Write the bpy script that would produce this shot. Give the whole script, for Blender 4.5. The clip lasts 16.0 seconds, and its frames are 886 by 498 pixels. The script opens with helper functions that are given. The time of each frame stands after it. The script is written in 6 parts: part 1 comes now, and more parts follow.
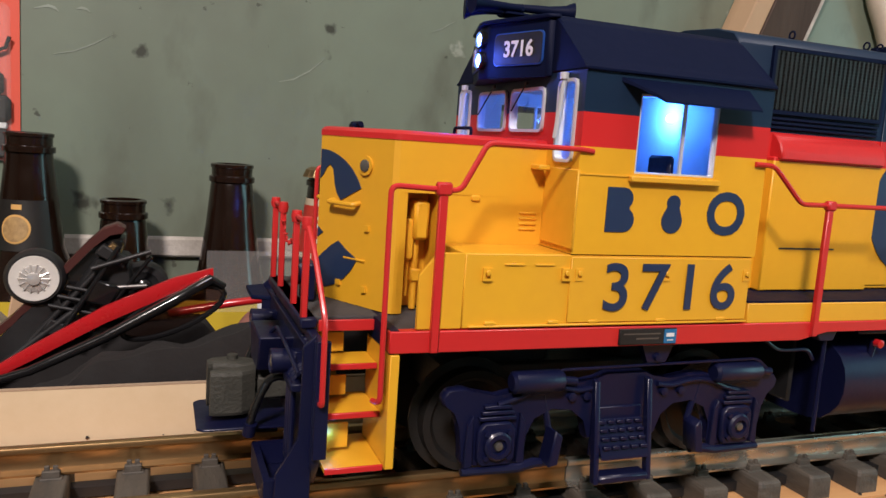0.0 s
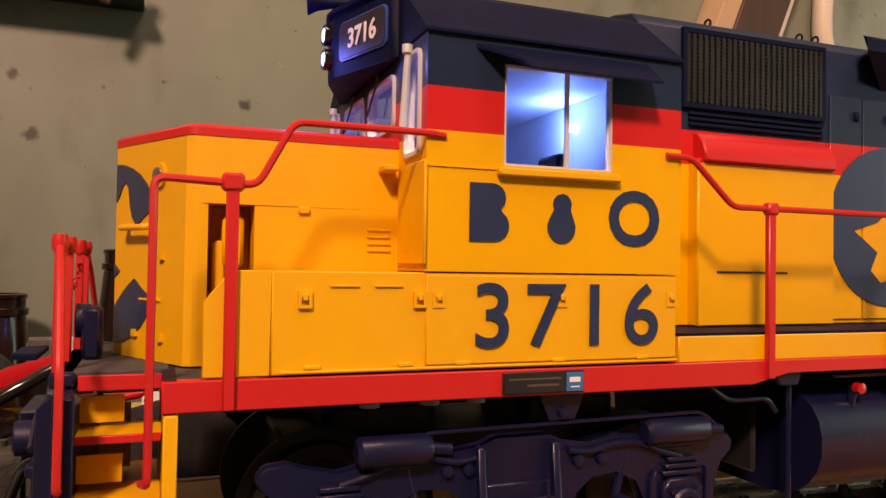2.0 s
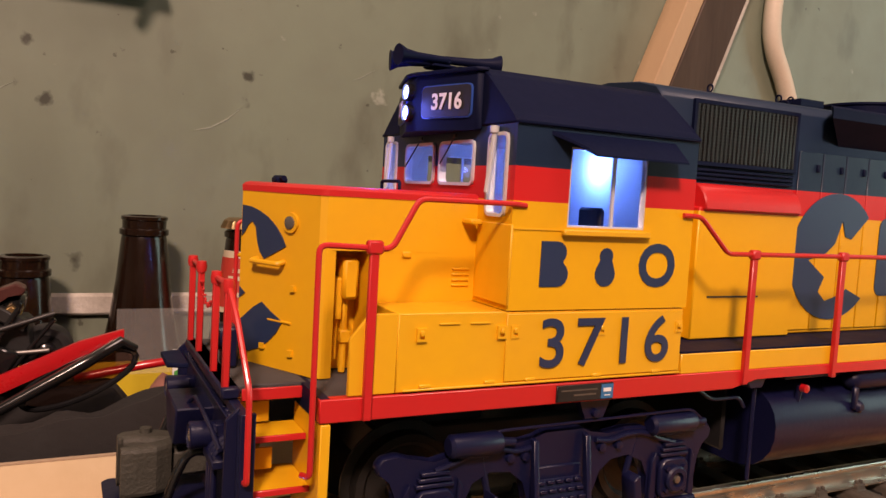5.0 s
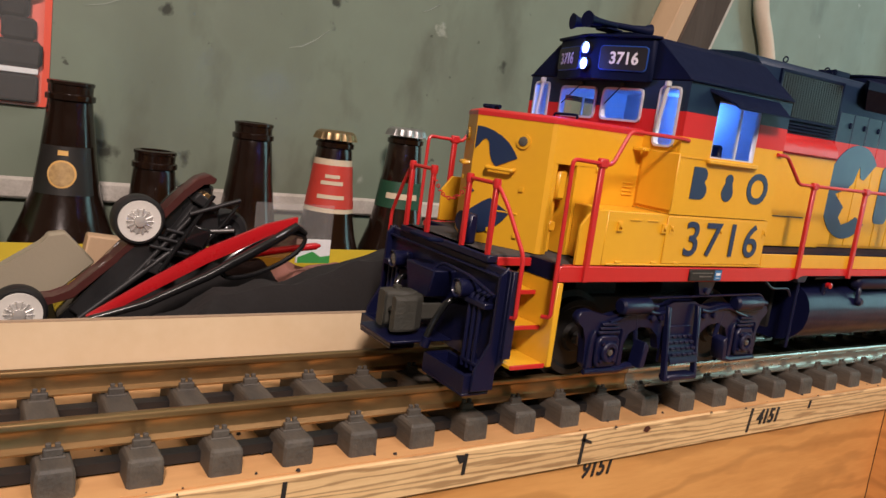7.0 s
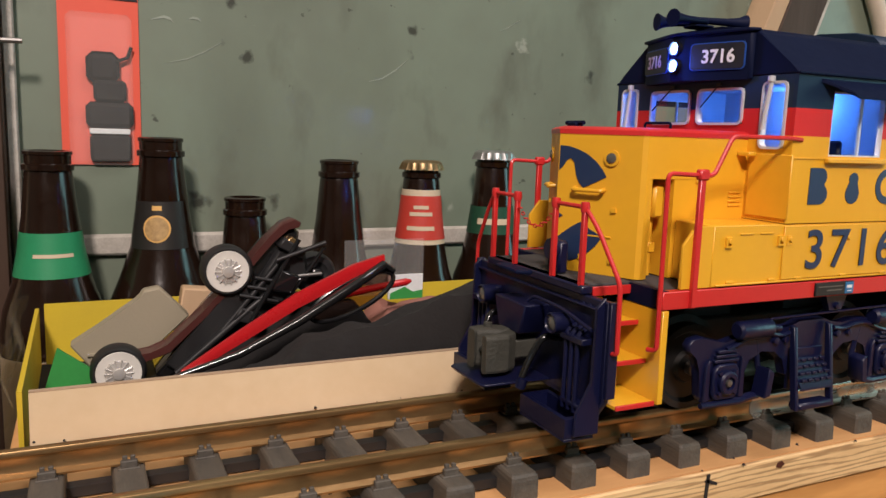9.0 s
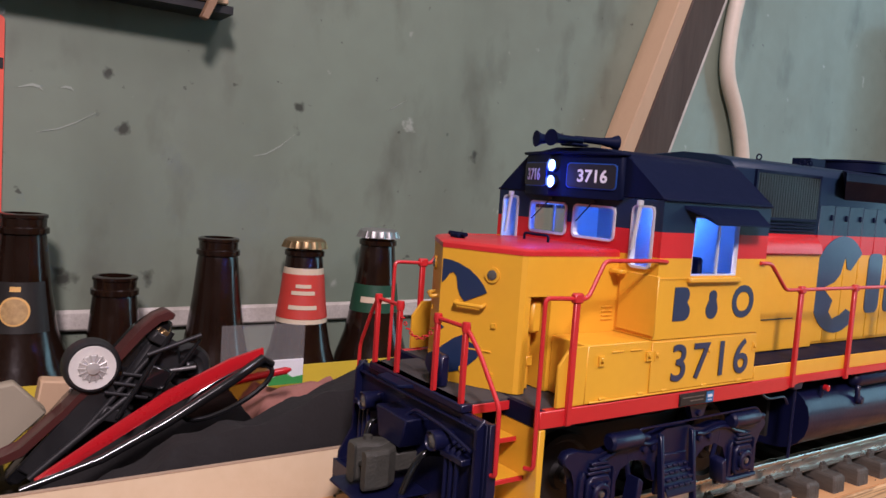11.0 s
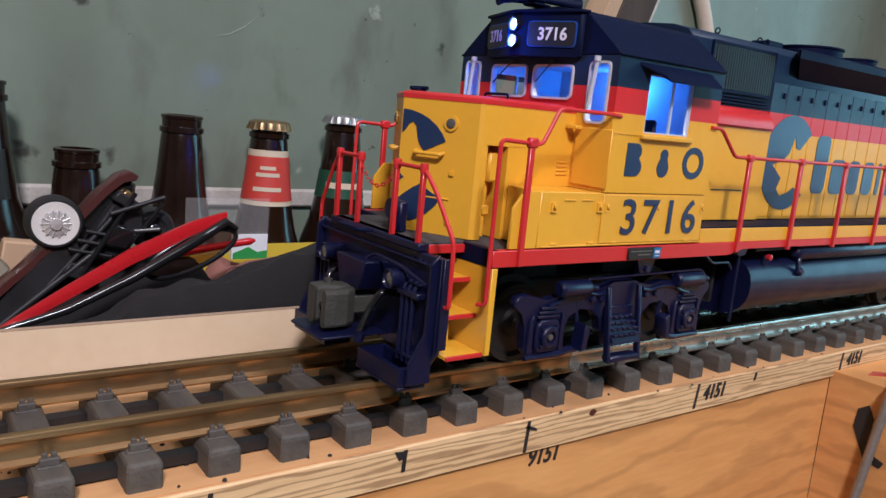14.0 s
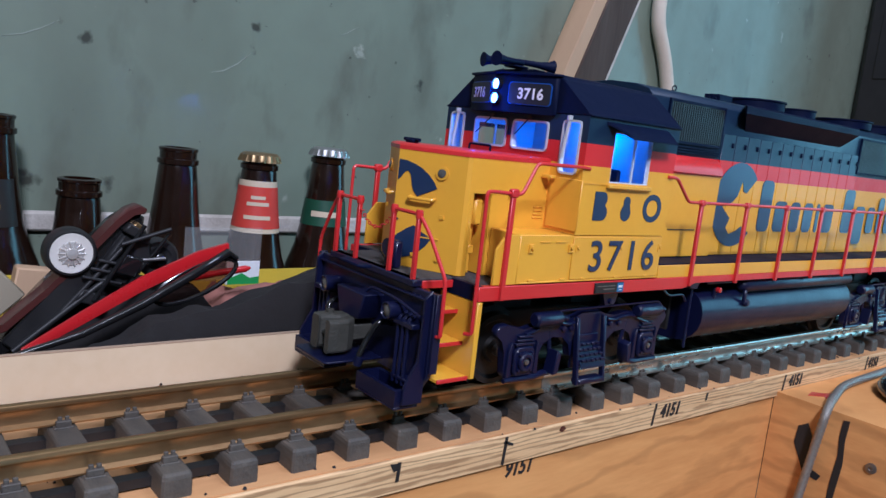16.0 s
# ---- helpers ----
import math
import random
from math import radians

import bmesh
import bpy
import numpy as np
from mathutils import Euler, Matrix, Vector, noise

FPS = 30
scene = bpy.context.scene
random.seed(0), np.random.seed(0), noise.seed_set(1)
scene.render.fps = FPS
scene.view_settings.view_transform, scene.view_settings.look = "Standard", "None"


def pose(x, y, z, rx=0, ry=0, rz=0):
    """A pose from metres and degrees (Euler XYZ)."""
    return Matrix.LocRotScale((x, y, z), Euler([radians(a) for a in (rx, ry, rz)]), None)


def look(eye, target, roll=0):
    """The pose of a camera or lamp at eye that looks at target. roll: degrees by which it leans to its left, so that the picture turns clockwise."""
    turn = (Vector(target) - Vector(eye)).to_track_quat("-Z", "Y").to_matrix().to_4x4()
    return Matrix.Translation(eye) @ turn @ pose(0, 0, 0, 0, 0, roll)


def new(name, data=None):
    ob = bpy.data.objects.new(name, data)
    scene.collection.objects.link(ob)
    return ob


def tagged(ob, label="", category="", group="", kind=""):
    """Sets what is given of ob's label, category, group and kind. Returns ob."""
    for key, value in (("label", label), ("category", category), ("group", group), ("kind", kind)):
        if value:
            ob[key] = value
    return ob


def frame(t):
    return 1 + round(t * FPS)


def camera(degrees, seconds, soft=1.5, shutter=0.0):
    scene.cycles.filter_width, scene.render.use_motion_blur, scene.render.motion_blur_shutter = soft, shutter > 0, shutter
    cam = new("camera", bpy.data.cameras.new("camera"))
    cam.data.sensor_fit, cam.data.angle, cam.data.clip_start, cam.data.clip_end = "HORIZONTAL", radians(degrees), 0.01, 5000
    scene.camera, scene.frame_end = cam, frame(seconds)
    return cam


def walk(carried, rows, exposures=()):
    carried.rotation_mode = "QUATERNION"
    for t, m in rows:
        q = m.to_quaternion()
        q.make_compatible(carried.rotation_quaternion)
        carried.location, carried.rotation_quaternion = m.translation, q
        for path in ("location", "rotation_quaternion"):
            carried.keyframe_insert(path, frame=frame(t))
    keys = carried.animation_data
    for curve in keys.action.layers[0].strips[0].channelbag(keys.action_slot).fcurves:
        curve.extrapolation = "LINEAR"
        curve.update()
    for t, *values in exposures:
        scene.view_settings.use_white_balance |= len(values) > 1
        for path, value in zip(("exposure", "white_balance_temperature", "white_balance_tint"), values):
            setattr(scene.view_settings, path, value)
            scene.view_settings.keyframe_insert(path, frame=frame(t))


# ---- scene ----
cam = camera(60.5, 16.0)
PATH = [
    (0, (0.0020, 0.0010, 0.1285), (0.704, 1.854, -0.142), 3.9),
    (0.5, (0.0130, -0.0003, 0.1280), (0.718, 1.851, -0.148), 3.3),
    (1, (0.0287, -0.0004, 0.1264), (0.773, 1.841, -0.105), 2.9),
    (1.5, (0.0647, 0.0414, 0.0988), (0.829, 1.881, -0.078), 1.2),
    (2, (0.0618, 0.0376, 0.0995), (0.769, 1.908, 0.147), 0.9),
    (2.5, (0.0513, 0.0383, 0.0986), (0.757, 1.909, 0.155), 2.3),
    (3, (0.0511, 0.0384, 0.0996), (0.768, 1.905, 0.145), 2.9),
    (3.2, (0.0502, 0.0387, 0.1010), (0.776, 1.902, 0.128), 3.4),
    (5.3, (-0.0199, 0.0089, 0.1333), (0.891, 1.783, -0.023), 3.7),
    (5.5, (-0.0385, 0.0069, 0.1327), (0.875, 1.779, -0.024), 4.5),
    (6, (-0.0900, -0.0209, 0.1286), (0.873, 1.722, -0.056), 7.2),
    (6.5, (-0.1134, -0.0165, 0.1301), (0.931, 1.667, -0.142), 8.1),
    (7, (-0.1339, -0.0150, 0.1235), (0.955, 1.631, -0.200), 7.5),
    (7.5, (-0.1449, -0.0318, 0.1077), (0.781, 1.716, -0.190), 6.2),
    (8, (-0.1250, -0.0078, 0.1103), (0.714, 1.783, -0.190), 3.5),
    (8.5, (-0.1537, 0.0094, 0.0971), (0.675, 1.807, -0.190), 8.5),
    (9, (-0.1172, -0.0003, 0.1273), (0.731, 1.786, -0.171), 1.9),
    (9.5, (-0.1192, -0.0429, 0.1517), (0.835, 1.705, -0.031), 0.3),
    (9.7, (-0.1112, -0.0223, 0.1490), (0.872, 1.711, -0.023), 0.9),
    (11.8, (-0.1190, 0.0040, 0.1561), (1.056, 1.608, -0.061), 3.9),
    (12, (-0.1144, -0.0061, 0.1464), (1.071, 1.586, -0.101), 3.7),
    (12.5, (-0.1116, -0.0194, 0.1325), (1.097, 1.540, -0.193), 4.8),
    (13, (-0.1183, -0.0178, 0.1306), (1.099, 1.533, -0.207), 5.6),
    (13.5, (-0.1153, -0.0148, 0.1257), (1.081, 1.551, -0.215), 5.4),
    (14, (-0.1181, -0.0113, 0.1236), (1.060, 1.567, -0.223), 5.4),
    (14.5, (-0.1216, -0.0132, 0.1279), (1.059, 1.563, -0.221), 5.3),
    (15, (-0.1457, -0.0213, 0.1307), (1.059, 1.539, -0.207), 5.9),
    (15.5, (-0.1536, -0.0284, 0.1339), (1.083, 1.510, -0.190), 6.4),
    (16, (-0.1510, -0.0337, 0.1378), (1.104, 1.495, -0.159), 6.5),
]
walk(cam, [(t, look(eye, target, roll)) for t, eye, target, roll in PATH],
     exposures=[(0, 0.05, 5900, 20), (1, 0.02, 5800, 38), (1.5, 0.05, 7800, 48), (3.2, 0.05, 9500, 50), (5.3, 0.08, 7500, 42), (6.0, 0.05, 6900, 38), (6.6, 0.05, 6400, 27),
                (9.7, 0.08, 6000, 20), (11.8, 0.03, 5450, 43), (13.0, 0.03, 5300, 27), (14.0, 0.03, 5200, 23), (15.0, 0.0, 4850, 20), (16, 0.0, 4650, 20)])


# ---- light ----
def lamp(name, kind, place, energy, colour, size=0.1, target=None):
    data = bpy.data.lights.new(name, kind)
    data.energy, data.color = energy, colour
    if kind == "AREA":
        data.shape, data.size = "DISK", size
    else:
        data.shadow_soft_size = size
    ob = new(name, data)
    ob.matrix_world = look(place, target) if target else Matrix.Translation(place)
    return ob


lamp("bulb_light", "AREA", (-0.55, -0.98, 1.28), 35.0, (1.0, 0.86, 0.70), 0.26, (0.15, 0.3, 0.05))
# added overhead fill lamp, no fixture stands here
lamp("fill_light", "AREA", (0.6, -0.5, 1.75), 11.0, (1.0, 0.90, 0.78), 0.7, (0.5, 0.2, 0.0))
lamp("window_light", "AREA", (2.75, -0.75, 0.55), 13.0, (0.50, 1.0, 0.92), 1.3, (0.4, 0.25, 0.1))
lamp("cab_led", "POINT", (0.1815, 0.2500, 0.1450), 0.062, (0.06, 0.26, 1.0), 0.002)
lamp("step_led", "POINT", (0.0500, 0.2120, 0.0415), 0.0010, (0.10, 0.32, 1.0), 0.001)
lamp("headlight_led", "POINT", (0.0985, 0.2525, 0.1600), 0.015, (0.08, 0.16, 1.0), 0.003)
world = bpy.data.worlds.new("room_dark")
world.use_nodes = True
world.node_tree.nodes["Background"].inputs[0].default_value = (0.02, 0.018, 0.016, 1)
scene.world = world


# ---- materials ----
def mat(name, colour, rough=0.5, metal=0.0, second=None, amount=0.35, scale=60.0, bump=0.0, bump_scale=400.0, coat=0.0, stretch=(1, 1, 1), spec=0.5):
    m = bpy.data.materials.new(name)
    m.use_nodes = True
    nt = m.node_tree
    b = nt.nodes["Principled BSDF"]
    b.inputs["Roughness"].default_value, b.inputs["Metallic"].default_value = rough, metal
    b.inputs["Coat Weight"].default_value, b.inputs["Coat Roughness"].default_value = coat, 0.12
    b.inputs["Specular IOR Level"].default_value = spec
    tc = nt.nodes.new("ShaderNodeNewGeometry")
    mp = nt.nodes.new("ShaderNodeMapping")
    mp.inputs["Scale"].default_value = stretch
    nt.links.new(tc.outputs["Position"], mp.inputs[0])
    n1 = nt.nodes.new("ShaderNodeTexNoise")
    n1.inputs["Scale"].default_value, n1.inputs["Detail"].default_value = scale, 6
    nt.links.new(mp.outputs[0], n1.inputs[0])
    n2 = nt.nodes.new("ShaderNodeTexNoise")
    n2.inputs["Scale"].default_value, n2.inputs["Detail"].default_value = scale * 9, 3
    nt.links.new(mp.outputs[0], n2.inputs[0])
    add = nt.nodes.new("ShaderNodeMath")
    add.operation = "MULTIPLY_ADD"
    add.inputs[1].default_value = 0.4
    nt.links.new(n2.outputs[0], add.inputs[0])
    nt.links.new(n1.outputs[0], add.inputs[2])
    ramp = nt.nodes.new("ShaderNodeMapRange")
    ramp.inputs[1].default_value, ramp.inputs[2].default_value, ramp.inputs[4].default_value = 0.45, 0.95, amount
    nt.links.new(add.outputs[0], ramp.inputs[0])
    mix = nt.nodes.new("ShaderNodeMix")
    mix.data_type = "RGBA"
    sec = second or tuple(c * 0.6 for c in colour)
    mix.inputs[6].default_value, mix.inputs[7].default_value = (*colour, 1), (*sec, 1)
    nt.links.new(ramp.outputs[0], mix.inputs[0])
    nt.links.new(mix.outputs[2], b.inputs["Base Color"])
    rr = nt.nodes.new("ShaderNodeMapRange")
    rr.inputs[1].default_value, rr.inputs[2].default_value = 0.3, 0.9
    rr.inputs[3].default_value, rr.inputs[4].default_value = max(0.03, rough - 0.06), min(1, rough + 0.12)
    nt.links.new(add.outputs[0], rr.inputs[0])
    nt.links.new(rr.outputs[0], b.inputs["Roughness"])
    if bump:
        bn = nt.nodes.new("ShaderNodeTexNoise")
        bn.inputs["Scale"].default_value, bn.inputs["Detail"].default_value = bump_scale, 4
        nt.links.new(mp.outputs[0], bn.inputs[0])
        bp = nt.nodes.new("ShaderNodeBump")
        bp.inputs["Strength"].default_value, bp.inputs["Distance"].default_value = bump, 0.001
        nt.links.new(bn.outputs[0], bp.inputs["Height"])
        nt.links.new(bp.outputs[0], b.inputs["Normal"])
    m["out"] = 0
    return m


def nodes_of(m):
    return m.node_tree, m.node_tree.nodes["Principled BSDF"]


def colour_link(m):
    nt, b = nodes_of(m)
    return b.inputs["Base Color"].links[0].from_socket


YELLOW = mat("yellow_paint", (0.80, 0.42, 0.012), 0.42, second=(0.70, 0.34, 0.01), amount=0.5, scale=25, bump=0.03, coat=0.15)
RED = mat("red_paint", (0.60, 0.022, 0.020), 0.38, second=(0.45, 0.015, 0.015), scale=30, bump=0.03, coat=0.2)
NAVY = mat("navy_paint", (0.004, 0.007, 0.030), 0.48, second=(0.004, 0.007, 0.022), scale=30, bump=0.04, coat=0.0, spec=0.08)
BLUE = mat("blue_frame_paint", (0.0046, 0.0062, 0.034), 0.36, second=(0.003, 0.004, 0.020), scale=50, bump=0.08, coat=0.15, spec=0.35)
BOARD_BLUE = mat("plate_blue", (0.02, 0.16, 0.36), 0.4)
# blue of the LED light on the number board rims, put into their colour
BOARD_RIM = mat("led_tinted_rim", (0.02, 0.09, 0.42), 0.4, coat=0.3)
BLACK = mat("black_plastic", (0.012, 0.012, 0.013), 0.4, second=(0.03, 0.03, 0.03), bump=0.05)
DECK = mat("deck_grey", (0.045, 0.043, 0.045), 0.8, second=(0.09, 0.085, 0.08), scale=120, bump=0.4, bump_scale=1500)
LETTER = mat("blue_lettering", (0.014, 0.030, 0.085), 0.35, second=(0.02, 0.045, 0.10), amount=0.3, coat=0.2)
WHITE = mat("white_lettering", (0.8, 0.8, 0.8), 0.5)
SILVER = mat("window_gasket", (0.66, 0.68, 0.70), 0.35, metal=0.15)
STEEL = mat("wheel_steel", (0.30, 0.29, 0.28), 0.35, metal=0.9, second=(0.10, 0.09, 0.08), bump=0.1)
WHEELMAT = mat("dark_wheel_steel", (0.045, 0.043, 0.042), 0.42, metal=0.7, second=(0.03, 0.028, 0.026), bump=0.1)
NICKEL = mat("worn_nickel_rail", (0.76, 0.75, 0.68), 0.24, metal=0.9, second=(0.30, 0.27, 0.22), amount=0.6, scale=45, stretch=(0.3, 1, 1), bump=0.05)
BRASS = mat("brass_rail", (0.62, 0.41, 0.19), 0.27, metal=0.90, second=(0.24, 0.14, 0.06), amount=0.8, scale=45, stretch=(0.3, 1, 1), bump=0.05)
TIE = mat("brown_grey_tie", (0.056, 0.050, 0.043), 0.6, second=(0.145, 0.122, 0.092), amount=0.6, scale=140, stretch=(1, 0.25, 1), bump=0.5, bump_scale=500)
CAB_IN = mat("cab_interior_grey", (0.55, 0.58, 0.62), 0.6)
COUPLER = mat("weathered_coupler", (0.036, 0.036, 0.029), 0.6, second=(0.085, 0.08, 0.062), scale=200, bump=0.4, bump_scale=900)
CARD = mat("white_card", (0.56, 0.44, 0.28), 0.75, second=(0.46, 0.34, 0.20), amount=0.6, scale=18, bump=0.06)
CARD_EDGE = mat("brown_card_edge", (0.42, 0.31, 0.21), 0.9, second=(0.28, 0.2, 0.13), scale=300, bump=0.4)
YCARD = mat("yellow_card", (0.62, 0.46, 0.025), 0.5, second=(0.50, 0.36, 0.02))
FOAM = mat("black_foam", (0.010, 0.009, 0.009), 0.9, second=(0.020, 0.017, 0.016), scale=90, bump=0.5, bump_scale=300)
GREEN = mat("green_paper", (0.035, 0.30, 0.06), 0.5)
BEIGE = mat("beige_plastic", (0.32, 0.28, 0.20), 0.5, second=(0.32, 0.28, 0.2), bump=0.1)
MAROON = mat("maroon_plastic", (0.07, 0.018, 0.015), 0.35, coat=0.3)
TYRE = mat("white_wheel", (0.72, 0.70, 0.64), 0.4)
CHROME = mat("chrome", (0.72, 0.70, 0.66), 0.32, metal=0.55)
REDGLOSS = mat("red_gloss_plastic", (0.52, 0.012, 0.015), 0.25, coat=0.5)
BLKGLOSS = mat("black_gloss_plastic", (0.010, 0.010, 0.011), 0.12, coat=0.6)
GREENLAB = mat("green_label", (0.02, 0.27, 0.11), 0.45)
DKGREENLAB = mat("dark_green_label", (0.012, 0.07, 0.035), 0.45)
REDLAB = mat("red_label", (0.55, 0.05, 0.03), 0.5)
CREAM = mat("cream_label", (0.60, 0.50, 0.35), 0.6, second=(0.6, 0.5, 0.34))
GOLDCAP = mat("gold_cap", (0.34, 0.24, 0.12), 0.38, metal=0.9)
SILVERCAP = mat("silver_cap", (0.46, 0.46, 0.45), 0.38, metal=0.9)
REDCAP = mat("red_cap", (0.17, 0.016, 0.014), 0.35, second=(0.30, 0.16, 0.04), amount=0.5, scale=220)
ORANGE_LABEL = mat("amber_label", (0.72, 0.42, 0.12), 0.5)
BLACKLAB = mat("black_label", (0.02, 0.018, 0.016), 0.4)
CORAL = mat("coral_card", (0.78, 0.11, 0.06), 0.45, second=(0.68, 0.085, 0.05))
LTBLUE = mat("sky_blue_print", (0.02, 0.36, 0.70), 0.35, coat=0.3)
WHITEPRINT = mat("white_print", (0.78, 0.80, 0.80), 0.4, coat=0.3)
DARKWOOD = mat("dark_timber", (0.070, 0.036, 0.020), 0.55, second=(0.035, 0.018, 0.01), amount=0.8, scale=30, stretch=(1, 1, 0.12), bump=0.3, bump_scale=250)
LIGHTWOOD = mat("pale_timber", (0.50, 0.34, 0.20), 0.6, second=(0.42, 0.28, 0.17), scale=40, stretch=(1, 1, 0.2), bump=0.2)
BRACKET = mat("brown_bracket_wood", (0.26, 0.15, 0.08), 0.6, second=(0.16, 0.09, 0.05), bump=0.2)
WIRE = mat("white_cable", (0.70, 0.62, 0.50), 0.5)
BRAID = mat("braided_steel_sleeve", (0.38, 0.36, 0.32), 0.4, metal=0.6, second=(0.15, 0.14, 0.12), scale=300, bump=0.6, bump_scale=1500)
DITCH_LENS = mat("unlit_lens", (0.10, 0.095, 0.085), 0.12, second=(0.05, 0.05, 0.045), coat=0.6)
INK = mat("black_ink", (0.015, 0.014, 0.014), 0.6, second=(0.04, 0.03, 0.025))
CEIL = mat("ceiling_paint", (0.65, 0.62, 0.56), 0.9)
ROOMWALL = mat("room_wall_paint", (0.24, 0.23, 0.20), 0.9)
LEDGE = mat("white_ledge_paint", (0.58, 0.55, 0.49), 0.8, second=(0.30, 0.27, 0.23), amount=0.7, scale=60, bump=0.5)


def livery():
    """Yellow below, red band, navy above, by height."""
    m = mat("hood_livery_paint", (0.80, 0.42, 0.012), 0.40, second=(0.70, 0.34, 0.01), amount=0.5, scale=25, bump=0.03, coat=0.10, spec=0.22)
    nt, b = nodes_of(m)
    src = colour_link(m)
    sep = nt.nodes.new("ShaderNodeSeparateXYZ")
    geo = nt.nodes.new("ShaderNodeNewGeometry")
    nt.links.new(geo.outputs["Position"], sep.inputs[0])
    last = src
    for edge, col in ((0.1310, (0.60, 0.022, 0.020)), (0.1412, (0.008, 0.022, 0.052))):
        gt = nt.nodes.new("ShaderNodeMath")
        gt.operation = "GREATER_THAN"
        gt.inputs[1].default_value = edge
        nt.links.new(sep.outputs[2], gt.inputs[0])
        mx = nt.nodes.new("ShaderNodeMix")
        mx.data_type = "RGBA"
        mx.inputs[7].default_value = (*col, 1)
        nt.links.new(gt.outputs[0], mx.inputs[0])
        nt.links.new(last, mx.inputs[6])
        last = mx.outputs[2]
    nt.links.new(last, b.inputs["Base Color"])
    return m


LIVERY = livery()


def emitter(name, colour, strength):
    m = bpy.data.materials.new(name)
    m.use_nodes = True
    b = m.node_tree.nodes["Principled BSDF"]
    b.inputs["Base Color"].default_value = (0.6, 0.7, 0.9, 1)
    b.inputs["Emission Color"].default_value = (*colour, 1)
    b.inputs["Emission Strength"].default_value = strength
    return m


LED = emitter("lit_blue_led", (0.20, 0.38, 1.0), 14.0)
LEDSTEP = emitter("lit_step_led", (0.45, 0.7, 1.0), 12.0)


def glass(name, colour, rough=0.02, alpha_mix=0.0):
    m = bpy.data.materials.new(name)
    m.use_nodes = True
    b = m.node_tree.nodes["Principled BSDF"]
    b.inputs["Base Color"].default_value = (*colour, 1)
    b.inputs["Transmission Weight"].default_value = 1.0
    b.inputs["Roughness"].default_value = rough
    b.inputs["IOR"].default_value = 1.45
    return m


PANE = glass("clear_pane", (0.95, 0.97, 1.0))
CLEAR = mat("clear_film", (0.80, 0.80, 0.77), 0.18, coat=0.3)
CLEAR.node_tree.nodes["Principled BSDF"].inputs["Alpha"].default_value = 0.09
LENS = glass("tinted_lens", (0.35, 0.22, 0.18), 0.05)
BROWNGLASS = mat("brown_bottle_glass", (0.011, 0.005, 0.003), 0.13, second=(0.022, 0.009, 0.004), coat=0.12)


def wood(name, base, dark, scale, stretch, layers=None, mix=0.55):
    m = mat(name, base, 0.55, second=dark, amount=0.75, scale=scale, stretch=stretch, bump=0.15, bump_scale=120)
    if layers:
        nt, b = nodes_of(m)
        src = colour_link(m)
        geo = nt.nodes.new("ShaderNodeNewGeometry")
        mp = nt.nodes.new("ShaderNodeMapping")
        mp.inputs["Scale"].default_value = layers
        nt.links.new(geo.outputs["Position"], mp.inputs[0])
        wv = nt.nodes.new("ShaderNodeTexWave")
        wv.bands_direction = "Z"
        wv.inputs["Scale"].default_value, wv.inputs["Distortion"].default_value = 1.0, 11.0
        wv.inputs["Detail"].default_value, wv.inputs["Detail Scale"].default_value = 4.0, 1.6
        nt.links.new(mp.outputs[0], wv.inputs[0])
        mx = nt.nodes.new("ShaderNodeMix")
        mx.data_type, mx.blend_type = "RGBA", "MULTIPLY"
        mx.inputs[0].default_value = mix
        cr = nt.nodes.new("ShaderNodeValToRGB")
        cr.color_ramp.elements[0].color, cr.color_ramp.elements[1].color = (0.25, 0.16, 0.09, 1), (1, 1, 1, 1)
        cr.color_ramp.elements[1].position = 0.45
        nt.links.new(wv.outputs[0], cr.inputs[0])
        nt.links.new(src, mx.inputs[6])
        nt.links.new(cr.outputs[0], mx.inputs[7])
        nt.links.new(mx.outputs[2], b.inputs["Base Color"])
    return m


PLYTOP = wood("plywood_top", (0.72, 0.40, 0.165), (0.50, 0.25, 0.09), 14, (0.4, 2.0, 1))
PLYEDGE = wood("plywood_edge", (0.86, 0.60, 0.30), (0.60, 0.36, 0.15), 60, (0.25, 1, 3), (9, 9, 120), 0.62)
FASCIA = wood("fascia_plywood", (0.80, 0.41, 0.125), (0.56, 0.23, 0.05), 9, (0.5, 1, 3.0), (5, 5, 16), 0.25)


